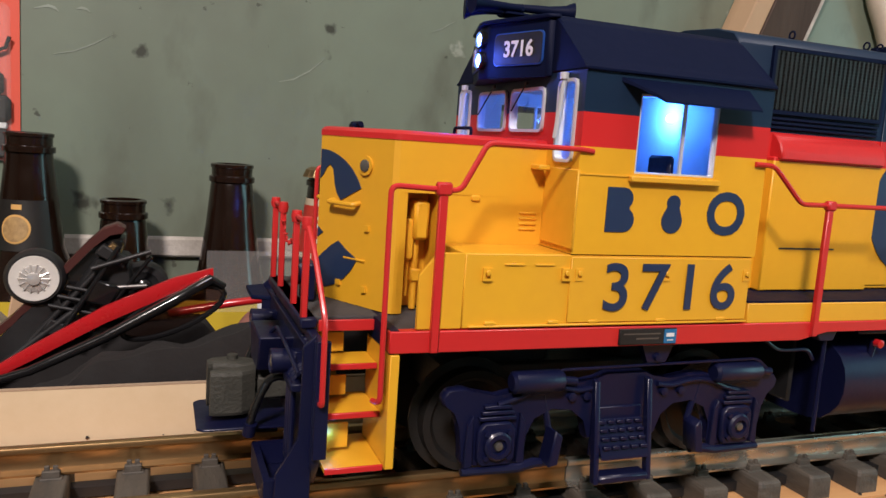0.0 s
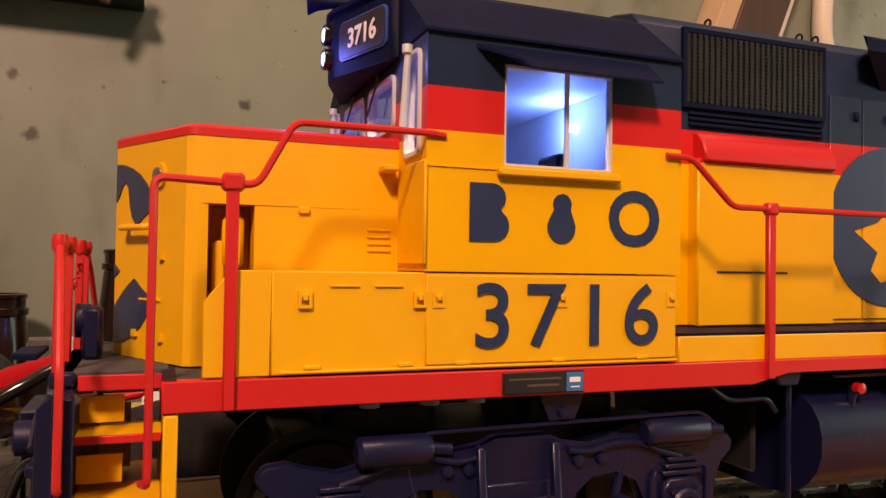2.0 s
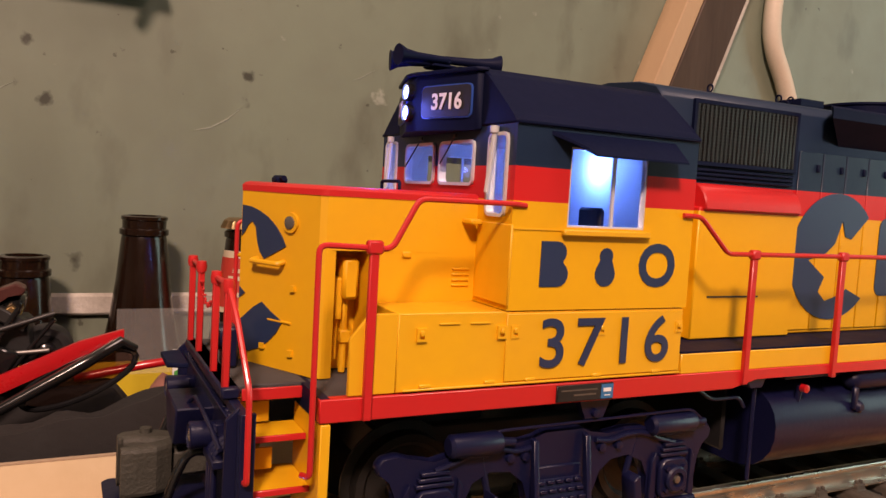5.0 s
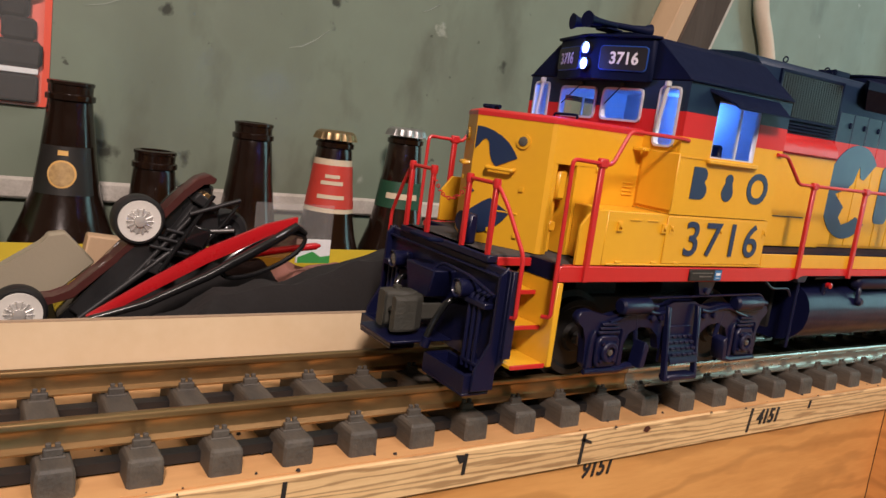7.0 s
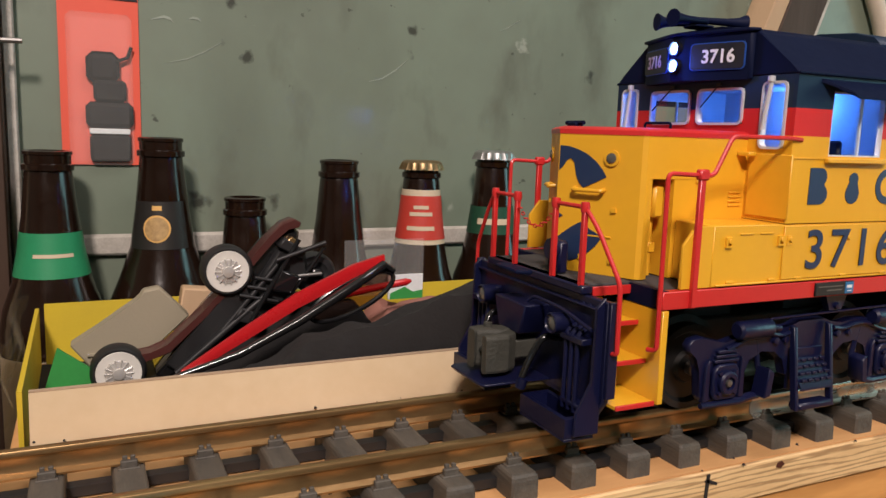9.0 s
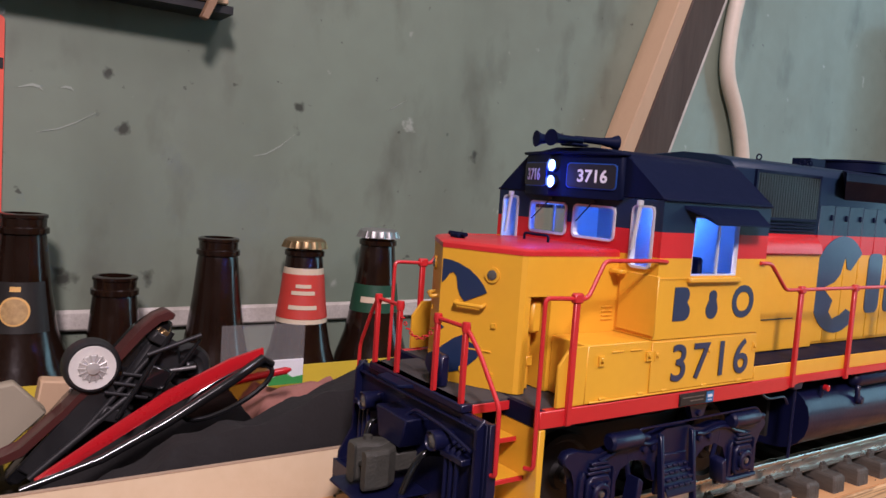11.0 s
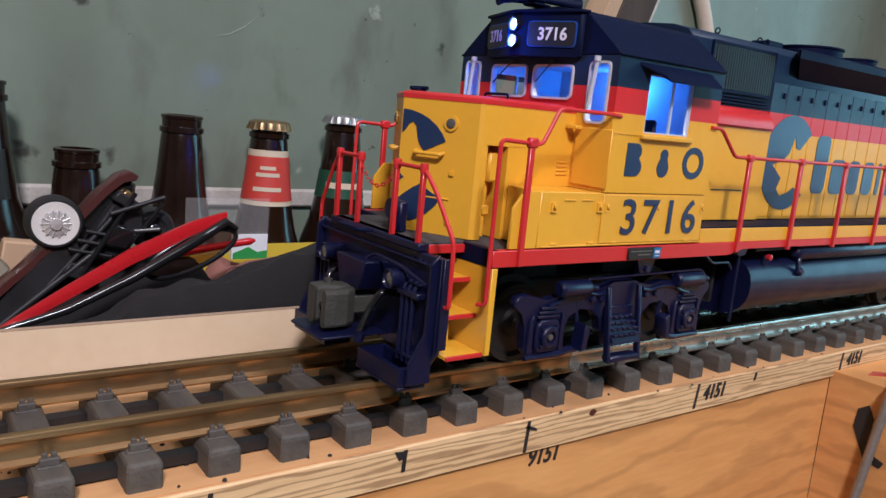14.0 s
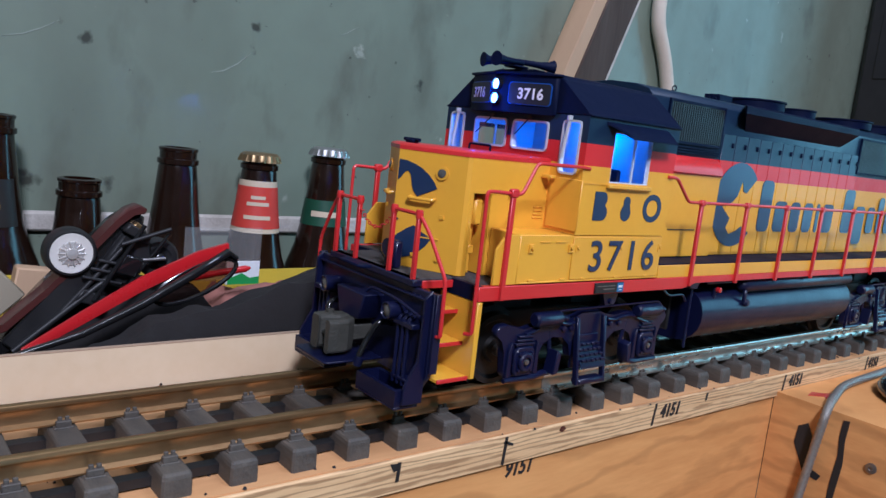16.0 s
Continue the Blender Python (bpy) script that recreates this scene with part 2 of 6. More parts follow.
def wall_paint():
    m = mat("grubby_green_wall_paint", (0.192, 0.238, 0.178), 0.42, second=(0.152, 0.174, 0.130), amount=0.8, scale=5, bump=0.12, bump_scale=90, coat=0.15)
    nt, b = nodes_of(m)
    last = colour_link(m)
    geo = nt.nodes.new("ShaderNodeNewGeometry")

    def spots(scale, lo, hi, col, weight, stretch=(1, 1, 1)):
        nonlocal last
        mp = nt.nodes.new("ShaderNodeMapping")
        mp.inputs["Scale"].default_value = stretch
        nt.links.new(geo.outputs["Position"], mp.inputs[0])
        n = nt.nodes.new("ShaderNodeTexNoise")
        n.inputs["Scale"].default_value, n.inputs["Detail"].default_value = scale, 5
        nt.links.new(mp.outputs[0], n.inputs[0])
        r = nt.nodes.new("ShaderNodeMapRange")
        r.inputs[1].default_value, r.inputs[2].default_value, r.inputs[4].default_value = lo, hi, weight
        nt.links.new(n.outputs[0], r.inputs[0])
        mx = nt.nodes.new("ShaderNodeMix")
        mx.data_type = "RGBA"
        mx.inputs[7].default_value = (*col, 1)
        nt.links.new(r.outputs[0], mx.inputs[0])
        nt.links.new(last, mx.inputs[6])
        last = mx.outputs[2]

    spots(75, 0.70, 0.73, (0.03, 0.03, 0.022), 0.75)
    spots(22, 0.57, 0.75, (0.085, 0.085, 0.06), 0.7, (1, 1, 0.5))
    spots(9, 0.52, 0.74, (0.11, 0.125, 0.09), 0.5, (1, 1, 0.35))
    spots(40, 0.70, 0.74, (0.42, 0.45, 0.38), 0.5)
    # smudges at their places
    tex = nt.nodes.new("ShaderNodeTexNoise")
    tex.inputs["Scale"].default_value, tex.inputs["Detail"].default_value = 70, 6
    nt.links.new(geo.outputs["Position"], tex.inputs[0])
    for px, pz, rad in ((0.1155, 0.2060, 0.011), (0.1145, 0.1890, 0.010), (-0.0255, 0.1840, 0.012), (-0.0105, 0.1760, 0.012), (-0.0455, 0.0740, 0.020), (0.0055, 0.0780, 0.018), (-0.0675, 0.0700, 0.014), (0.2835, 0.1810, 0.013), (-0.0205, 0.2130, 0.010)):
        d = nt.nodes.new("ShaderNodeVectorMath")
        d.operation = "DISTANCE"
        d.inputs[1].default_value = (px, 0.556, pz)
        nt.links.new(geo.outputs["Position"], d.inputs[0])
        r = nt.nodes.new("ShaderNodeMapRange")
        r.inputs[1].default_value, r.inputs[2].default_value, r.inputs[3].default_value, r.inputs[4].default_value = 0.0, rad, 0.62, 0.25
        nt.links.new(d.outputs["Value"], r.inputs[0])
        s = nt.nodes.new("ShaderNodeMath")
        s.operation = "MULTIPLY"
        nt.links.new(r.outputs[0], s.inputs[0])
        nt.links.new(tex.outputs[0], s.inputs[1])
        g = nt.nodes.new("ShaderNodeMapRange")
        g.inputs[1].default_value, g.inputs[2].default_value, g.inputs[4].default_value = 0.24, 0.31, 0.85
        nt.links.new(s.outputs[0], g.inputs[0])
        mx = nt.nodes.new("ShaderNodeMix")
        mx.data_type = "RGBA"
        mx.inputs[7].default_value = (0.025, 0.025, 0.018, 1)
        nt.links.new(g.outputs[0], mx.inputs[0])
        nt.links.new(last, mx.inputs[6])
        last = mx.outputs[2]
    nt.links.new(last, b.inputs["Base Color"])
    return m


WALL = wall_paint()


# ---- mesh helpers ----
def box(bm, x0, x1, y0, y1, z0, z1, bevel=0.0):
    vs = [bm.verts.new((x, y, z)) for x in (x0, x1) for y in (y0, y1) for z in (z0, z1)]
    fs = [bm.faces.new([vs[i] for i in f]) for f in ((0, 1, 3, 2), (4, 6, 7, 5), (0, 4, 5, 1), (2, 3, 7, 6), (0, 2, 6, 4), (1, 5, 7, 3))]
    if bevel:
        bmesh.ops.bevel(bm, geom=list({e for f in fs for e in f.edges}), offset=bevel, segments=1, affect="EDGES", profile=0.5)
    return vs


def prism(bm, pts, axis, a, b, bevel=0.0):
    """A polygon in the two other axes, from a to b along axis."""
    def at(p, v):
        return {"x": (v, p[0], p[1]), "y": (p[0], v, p[1]), "z": (p[0], p[1], v)}[axis]
    lo, hi = [bm.verts.new(at(p, a)) for p in pts], [bm.verts.new(at(p, b)) for p in pts]
    fs = [bm.faces.new(lo), bm.faces.new(list(reversed(hi)))]
    n = len(pts)
    for i in range(n):
        fs.append(bm.faces.new((lo[i], hi[i], hi[(i + 1) % n], lo[(i + 1) % n])))
    if bevel:
        bmesh.ops.bevel(bm, geom=list({e for f in fs for e in f.edges}), offset=bevel, segments=1, affect="EDGES", profile=0.5)
    bmesh.ops.recalc_face_normals(bm, faces=bm.faces[:])


def loft(bm, rings, closed=True, caps=True):
    vs = [[bm.verts.new(p) for p in ring] for ring in rings]
    n = len(vs[0])
    for a, b in zip(vs, vs[1:]):
        for i in range(n if closed else n - 1):
            bm.faces.new((a[i], a[(i + 1) % n], b[(i + 1) % n], b[i]))
    if caps and closed:
        bm.faces.new(list(reversed(vs[0])))
        bm.faces.new(vs[-1])
    bmesh.ops.recalc_face_normals(bm, faces=bm.faces[:])


def tube(bm, pts, r, seg=8, radii=None):
    pts = [Vector(p) for p in pts]
    rings, up = [], None
    for i, p in enumerate(pts):
        d = (pts[min(i + 1, len(pts) - 1)] - pts[max(i - 1, 0)]).normalized()
        if up is None:
            up = d.orthogonal().normalized()
        up = (up - d * up.dot(d)).normalized()
        side = d.cross(up)
        rr = radii[i] if radii else r
        rings.append([p + (up * math.cos(2 * math.pi * k / seg) + side * math.sin(2 * math.pi * k / seg)) * rr for k in range(seg)])
    loft(bm, rings)


def bent(pts, r=0.004, n=4):
    """A polyline with its corners rounded."""
    pts = [Vector(p) for p in pts]
    out = [pts[0]]
    for a, b, c in zip(pts, pts[1:], pts[2:]):
        u, v = (a - b), (c - b)
        k = min(r, u.length * 0.45, v.length * 0.45)
        p, q = b + u.normalized() * k, b + v.normalized() * k
        for i in range(n + 1):
            t = i / n
            out.append(p * (1 - t) ** 2 + b * 2 * t * (1 - t) + q * t * t)
    return out + [pts[-1]]


def lathe(bm, profile, centre, seg=32, axis="z"):
    cx, cy, cz = centre
    rings = []
    for r, h in profile:
        ring = []
        for k in range(seg):
            a = 2 * math.pi * k / seg
            u, v = max(r, 1e-5) * math.cos(a), max(r, 1e-5) * math.sin(a)
            ring.append({"z": (cx + u, cy + v, cz + h), "y": (cx + u, cy + h, cz + v), "x": (cx + h, cy + u, cz + v)}[axis])
        rings.append(ring)
    loft(bm, rings)


def cyl(bm, p0, p1, r, seg=16, r2=None):
    tube(bm, [p0, p1], r, seg, [r, r if r2 is None else r2])


def plate_holes(bm, axis, a, b, u0, u1, v0, v1, holes):
    """A slab from a to b along axis, with rectangular holes (u0, u1, v0, v1)."""
    us = sorted({u0, u1, *(h[i] for h in holes for i in (0, 1))})
    vs = sorted({v0, v1, *(h[i] for h in holes for i in (2, 3))})
    def at(w, u, v):
        return {"x": (w, u, v), "y": (u, w, v), "z": (u, v, w)}[axis]
    def solid(i, j):
        if not (0 <= i < len(us) - 1 and 0 <= j < len(vs) - 1):
            return False
        mu, mv = (us[i] + us[i + 1]) / 2, (vs[j] + vs[j + 1]) / 2
        return not any(h[0] < mu < h[1] and h[2] < mv < h[3] for h in holes)
    def quad(*ps):
        bm.faces.new([bm.verts.new(p) for p in ps])
    for i in range(len(us) - 1):
        for j in range(len(vs) - 1):
            if not solid(i, j):
                continue
            p, q, r, s = us[i], us[i + 1], vs[j], vs[j + 1]
            quad(at(a, p, r), at(a, q, r), at(a, q, s), at(a, p, s))
            quad(at(b, p, r), at(b, p, s), at(b, q, s), at(b, q, r))
            if not solid(i - 1, j):
                quad(at(a, p, r), at(a, p, s), at(b, p, s), at(b, p, r))
            if not solid(i + 1, j):
                quad(at(a, q, r), at(b, q, r), at(b, q, s), at(a, q, s))
            if not solid(i, j - 1):
                quad(at(a, p, r), at(b, p, r), at(b, q, r), at(a, q, r))
            if not solid(i, j + 1):
                quad(at(a, p, s), at(a, q, s), at(b, q, s), at(b, p, s))
    bmesh.ops.remove_doubles(bm, verts=bm.verts[:], dist=1e-6)
    bmesh.ops.recalc_face_normals(bm, faces=bm.faces[:])


def rounded(u0, u1, v0, v1, r, n=4):
    out = []
    for cu, cv, a0 in ((u1 - r, v1 - r, 0), (u0 + r, v1 - r, 90), (u0 + r, v0 + r, 180), (u1 - r, v0 + r, 270)):
        out += [(cu + r * math.cos(radians(a0 + 90 * i / n)), cv + r * math.sin(radians(a0 + 90 * i / n))) for i in range(n + 1)]
    return out


def gasket(bm, axis, a, b, u0, u1, v0, v1, width, r):
    """A flat rounded ring from a to b along axis."""
    outer, inner = rounded(u0, u1, v0, v1, r), rounded(u0 + width, u1 - width, v0 + width, v1 - width, max(r - width, 0.0004))
    def at(w, p):
        return {"x": (w, *p), "y": (p[0], w, p[1]), "z": (*p, w)}[axis]
    rings = [[at(w, p) for p in ring] for w, ring in ((a, inner), (a, outer), (b, outer), (b, inner))]
    loft(bm, rings + [rings[0]], caps=False)
    bmesh.ops.remove_doubles(bm, verts=bm.verts[:], dist=1e-7)
    bmesh.ops.recalc_face_normals(bm, faces=bm.faces[:])


def mesh_of(name, bm, material):
    me = bpy.data.meshes.new(name)
    bm.to_mesh(me)
    bm.free()
    me.materials.append(material)
    return me


def smooth(me, angle=40):
    me.shade_smooth()
    me.set_sharp_from_angle(angle=radians(angle))


def part(name, bm, material, parent=None, label="", soft=True):
    me = mesh_of(name, bm, material)
    if soft:
        smooth(me)
    ob = new(name, me)
    ob.parent = parent
    if label:
        ob["label"] = label
    return ob


def thing(name, place, label, category, group="", kind=""):
    ob = tagged(new(name), label, category, group, kind)
    ob.location = place
    return ob


def P(name, parent, material, build, label="", soft=True):
    """A part built by build(bm) in world places, under a thing."""
    bm = bmesh.new()
    build(bm)
    root, off = parent, Vector((0, 0, 0))
    while root is not None:
        off += root.location
        root = root.parent
    bmesh.ops.translate(bm, verts=bm.verts[:], vec=-off)
    return part(name, bm, material, parent, label, soft)


def many(name, parent, material, boxes, bevel=0.0002):
    """One part for each box given as six numbers."""
    for six in boxes:
        P(name, parent, material, lambda bm: box(bm, *six, bevel))


def span(a, b):
    return (min(a, b), max(a, b))


def S(name, material, build, label="", category="", soft=True, kind="structure", group=""):
    bm = bmesh.new()
    build(bm)
    return tagged(part(name, bm, material, None, "", soft), label, category, group, kind)


def letters(name, text, material, parent, m, size, depth=0.0002, shear=0.0, wide=1.0, spacing=1.0, label="", bold=0.0):
    cu = bpy.data.curves.new(name, "FONT")
    cu.body, cu.size, cu.extrude, cu.shear, cu.space_character, cu.offset = text, size, depth, shear, spacing, bold
    tmp = new(name + "_tmp", cu)
    bpy.context.view_layer.update()
    me = bpy.data.meshes.new_from_object(tmp.evaluated_get(bpy.context.evaluated_depsgraph_get()))
    bpy.data.objects.remove(tmp)
    xs, ys = [v.co.x for v in me.vertices], [v.co.y for v in me.vertices]
    me.transform(Matrix.Diagonal((wide, 1, 1, 1)) @ Matrix.Translation((-(min(xs) + max(xs)) / 2, -(min(ys) + max(ys)) / 2, 0)))
    me.materials.clear()
    me.materials.append(material)
    ob = new(name, me)
    off, root = Vector((0, 0, 0)), parent
    while root is not None:
        off += root.location
        root = root.parent
    ob.parent = parent
    ob.matrix_local = Matrix.Translation(-off) @ m
    if label:
        ob["label"] = label
    return ob


# ---- the room and the shelf ----
S("wall_back", WALL, lambda bm: box(bm, -2.0, 3.0, 0.556, 0.60, -1.0, 1.9), "grubby green painted wall with dark smudges and scratches", "wall")
S("wall_front", ROOMWALL, lambda bm: box(bm, -2.0, 3.0, -2.05, -2.0, -1.0, 1.9), "plain wall closing the room", "wall")
S("wall_west", ROOMWALL, lambda bm: box(bm, -2.05, -2.0, -2.0, 0.556, -1.0, 1.9), "plain wall closing the room", "wall")
S("wall_east", ROOMWALL, lambda bm: box(bm, 3.0, 3.05, -2.0, 0.556, -1.0, 1.9), "plain wall closing the room", "wall")
S("ceiling", CEIL, lambda bm: box(bm, -2.05, 3.05, -2.05, 0.60, 1.9, 1.95), "plain ceiling closing the room", "ceiling")
S("floor", ROOMWALL, lambda bm: box(bm, -2.05, 3.05, -2.05, 0.60, -1.05, -1.0), "plain floor of the room", "floor")

EDGE = 0.2095
S("shelf_top", PLYTOP, lambda bm: box(bm, -0.9, 1.6, EDGE + 0.0012, 0.3240, -0.0155, 0.0), "plywood layout shelf top with a sandy worn surface", "shelf")
S("shelf_back", PLYTOP, lambda bm: box(bm, -0.150, 1.6, 0.3242, 0.484, -0.0235, -0.0125), "plywood rear part of the shelf", "shelf")
S("shelf_edge", PLYEDGE, lambda bm: box(bm, -0.9, 1.6, EDGE - 0.001, EDGE + 0.001, -0.0160, -0.0004, 0.0006), "layered plywood edge of the shelf", "shelf edge")
S("fascia_panel", FASCIA, lambda bm: box(bm, -0.9, 0.362, EDGE + 0.001, EDGE + 0.012, -0.30, -0.0163), "orange varnished plywood front panel below the shelf", "panel")
S("side_panel", FASCIA, lambda bm: box(bm, 0.362, 0.374, -0.25, EDGE + 0.0005, -0.30, -0.0122), "orange varnished plywood side panel below the shelf", "panel")
S("side_shelf", FASCIA, lambda bm: box(bm, 0.3745, 1.6, -0.25, EDGE + 0.0005, -0.0240, -0.0125), "plywood shelf wing with bare wood top", "shelf")
S("wall_trim", LEDGE, lambda bm: box(bm, -0.1405, 1.6, 0.5505, 0.5558, 0.0390, 0.0535, 0.002), "chipped white painted ledge along the wall", "ledge")
S("bench_rest", ROOMWALL, lambda bm: prism(bm, [(-0.34, -0.12), (-0.03, -0.12), (-0.03, -0.0682), (-0.34, 0.0030)], "y", 0.03, 0.185), "sloping bench rest in front of the shelf", "bench")

# ---- track ----
YC, RAILZ, RISE = 0.2525, 0.0198, 1.07
TIE0, PITCH, GAUGE = 0.0205, 0.0254, 0.0229
TY = 0.2512


def rail_profile(y):
    side = [(0.0030, 0.0094), (0.0031, 0.0101), (0.0012, 0.0112), (0.0008, 0.0124), (0.0008, 0.0152), (0.0012, 0.0160), (0.0018, 0.0165), (0.0019, 0.0178), (0.0016, 0.0183), (0.0009, 0.0185)]
    return [(y + a, z * RISE) for a, z in side] + [(y - a, z * RISE) for a, z in reversed(side)]


track = thing("model_railway_track", (0, TY, 0), "brass railed model track on dark grey plastic ties", "track")
for y in (TY - GAUGE, TY + GAUGE):
    for x0, x1 in ((-0.9, 0.1405), (0.141, 1.55)):
        P("rail", track, BRASS if x0 < 0 else NICKEL, lambda bm: prism(bm, rail_profile(y), "x", x0, x1), "worn brass rail")
for y in (TY - GAUGE, TY + GAUGE):
    P("tie_strip", track, BLACK, lambda bm: box(bm, -0.9, 1.55, y - 0.0026, y + 0.0026, 0.0010, 0.0046))


def tie_shape(half):
    """One moulded tie with softened ends, half its length each way."""
    bm = bmesh.new()
    rings = []
    for dx, dy, z in ((0.0056, 0, 0.0), (0.0055, 0.0002, 0.0066), (0.0053, 0.0005, 0.0078), (0.0048, 0.0012, 0.0086), (0.0043, 0.0020, 0.0088)):
        rings.append([(x, y, z * RISE) for x, y in rounded(-dx, dx, -half + dy, half - dy, 0.0008, 1)])
    loft(bm, rings)
    return mesh_of("tie", bm, TIE)


TIE_BRASS, TIE_NICKEL = tie_shape(0.0366), tie_shape(0.0376)
bm = bmesh.new()
box(bm, -0.0036, 0.0036, -0.0058, 0.0058, 0.0084, 0.0094, 0.0003)
for dy in (-0.0044, 0.0044):
    box(bm, -0.0028, 0.0028, dy - 0.0011, dy + 0.0011, 0.0092, 0.0118, 0.0003)
    for dx in (-0.0013, 0.0013):
        box(bm, dx - 0.0008, dx + 0.0008, dy * 0.86 - 0.0007, dy * 0.86 + 0.0007, 0.0116, 0.0132, 0.0002)
chair_mesh = mesh_of("rail_chair", bm, TIE)
for i in range(-18, 44):
    ob = new("tie", TIE_BRASS if i < 6 else TIE_NICKEL)
    ob.parent = track
    ob.location = (TIE0 + i * PITCH, 0, 0)
    for y in (-GAUGE, GAUGE):
        ch = new("rail_chair", chair_mesh)
        ch.parent = ob
        ch.location = (0, y, 0.0006)

# ---- the locomotive ----
loco = thing("model_locomotive", (0.3, YC, RAILZ), "yellow, red and navy model diesel locomotive standing on the track", "model train")
ZD = 0.0755


def both(y):
    """A side place and its mirror across the centre line."""
    return (y, 2 * YC - y)


def ypair(a, b):
    return ((a, b), (2 * YC - b, 2 * YC - a))


for a, b in ypair(0.2005, 0.2040):
    P("side_sill", loco, RED, lambda bm: prism(bm, [(0.0635, 0.0690), (0.214, 0.0690), (0.226, 0.0722), (0.577, 0.0722), (0.577, 0.0690), (0.590, 0.0690), (0.590, ZD), (0.0635, ZD)], "y", a, b, 0.0003), "red side sill")
P("deck", loco, DECK, lambda bm: box(bm, 0.0655, 0.6, 0.2042, 0.3008, 0.0735, 0.0753), "dark grey walkway deck")
P("front_deck", loco, DECK, lambda bm: prism(bm, [(0.0415, 0.2195), (0.0415, 0.2855), (0.0653, 0.2855), (0.0653, 0.2195)], "z", 0.0735, 0.0757, 0.0003), "dark grey front platform")

# walkway ducts along the hood, navy top and yellow side
for a, b in ypair(0.2009, 0.2214):
    P("walkway_duct", loco, YELLOW, lambda bm: box(bm, 0.1895, 0.585, a, b, ZD, 0.0824, 0.0003), "yellow walkway side")
    P("walkway_tread", loco, NAVY, lambda bm: box(bm, 0.1895, 0.585, a + 0.0002, b - 0.0002, 0.0825, 0.0832), "navy walkway tread")

# step wells
for k, (o, s) in enumerate(((0.2005, 1), (0.3045, -1))):
    well = P("step_well", loco, YELLOW, lambda bm: prism(bm, [(o, 0.0345), (o + s * 0.026, 0.0345), (o + s * 0.026, 0.0686), (o, 0.0686)], "x", 0.0640, 0.0668, 0.0003), "yellow step side plate")
    P("sill_band", well, NAVY, lambda bm: box(bm, 0.0638, 0.0664, min(o + s * 0.0006, o + s * 0.027), max(o + s * 0.0006, o + s * 0.027), 0.0688, 0.0756))
    for i, (depth, z) in enumerate(((0.0015, 0.0355), (0.0075, 0.0495), (0.0130, 0.0625), (0.0185, 0.0745))):
        y0, y1 = o + s * depth, o + s * 0.026
        P("step_tread", well, YELLOW if i < 3 else DECK, lambda bm: box(bm, 0.0468, 0.0638, min(y0, y1), max(y0, y1), z - 0.0011, z + 0.0001))
        P("step_edge", well, RED, lambda bm: box(bm, 0.0468, 0.0638, min(y0 - s * 0.0008, y0), max(y0 - s * 0.0008, y0), z - (0.0014 if i < 3 else 0.0030), z + 0.0004, 0.0002), "red step edge")
        if i:
            yr = o + s * (depth + 0.0055)
            P("riser", well, YELLOW, lambda bm: box(bm, 0.0468, 0.0560, min(yr, yr + s * 0.001), max(yr, yr + s * 0.001), z - 0.0125 if i < 2 else z - 0.011, z - 0.0050))
P("step_lamp", loco, LEDSTEP, lambda bm: lathe(bm, [(0, -0.0012), (0.0011, -0.0006), (0.0013, 0), (0.0011, 0.0006), (0, 0.0012)], (0.0478, 0.2150, 0.0432), 10), "lit blue-white step lamp")

# pilot and front platform
PX = 0.0445
pilot = P("pilot", loco, BLUE, lambda bm: prism(bm, [(0.2045, 0.0365), (0.2110, 0.0275), (0.2240, 0.0265), (0.2285, 0.0325), (0.2765, 0.0325), (0.2810, 0.0265), (0.2940, 0.0275), (0.3005, 0.0365), (0.3005, 0.0722), (0.2045, 0.0722)], "x", PX - 0.0012, PX + 0.0016, 0.0004), "navy pilot plate")
P("anticlimber", pilot, BLUE, lambda bm: box(bm, PX - 0.0034, PX + 0.0018, 0.2175, 0.2875, 0.0724, 0.0757, 0.0006))
many("anticlimber_rib", pilot, BLUE, [(PX - 0.0028, PX - 0.001, 0.2080, 0.2970, 0.0685, 0.0693)])
many("pilot_side", pilot, BLUE, [(PX - 0.001, PX + 0.003, *span(y, y + d), 0.038, 0.0724) for y, d in ((0.2030, 0.0018), (0.3020, -0.0018))])
P("foot_plate", pilot, BLUE, lambda bm: prism(bm, [(0.0140, 0.2400), (0.0160, 0.2380), (PX, 0.2380), (PX, 0.2670), (0.0160, 0.2670), (0.0140, 0.2650)], "z", 0.0345, 0.0354, 0.0003))
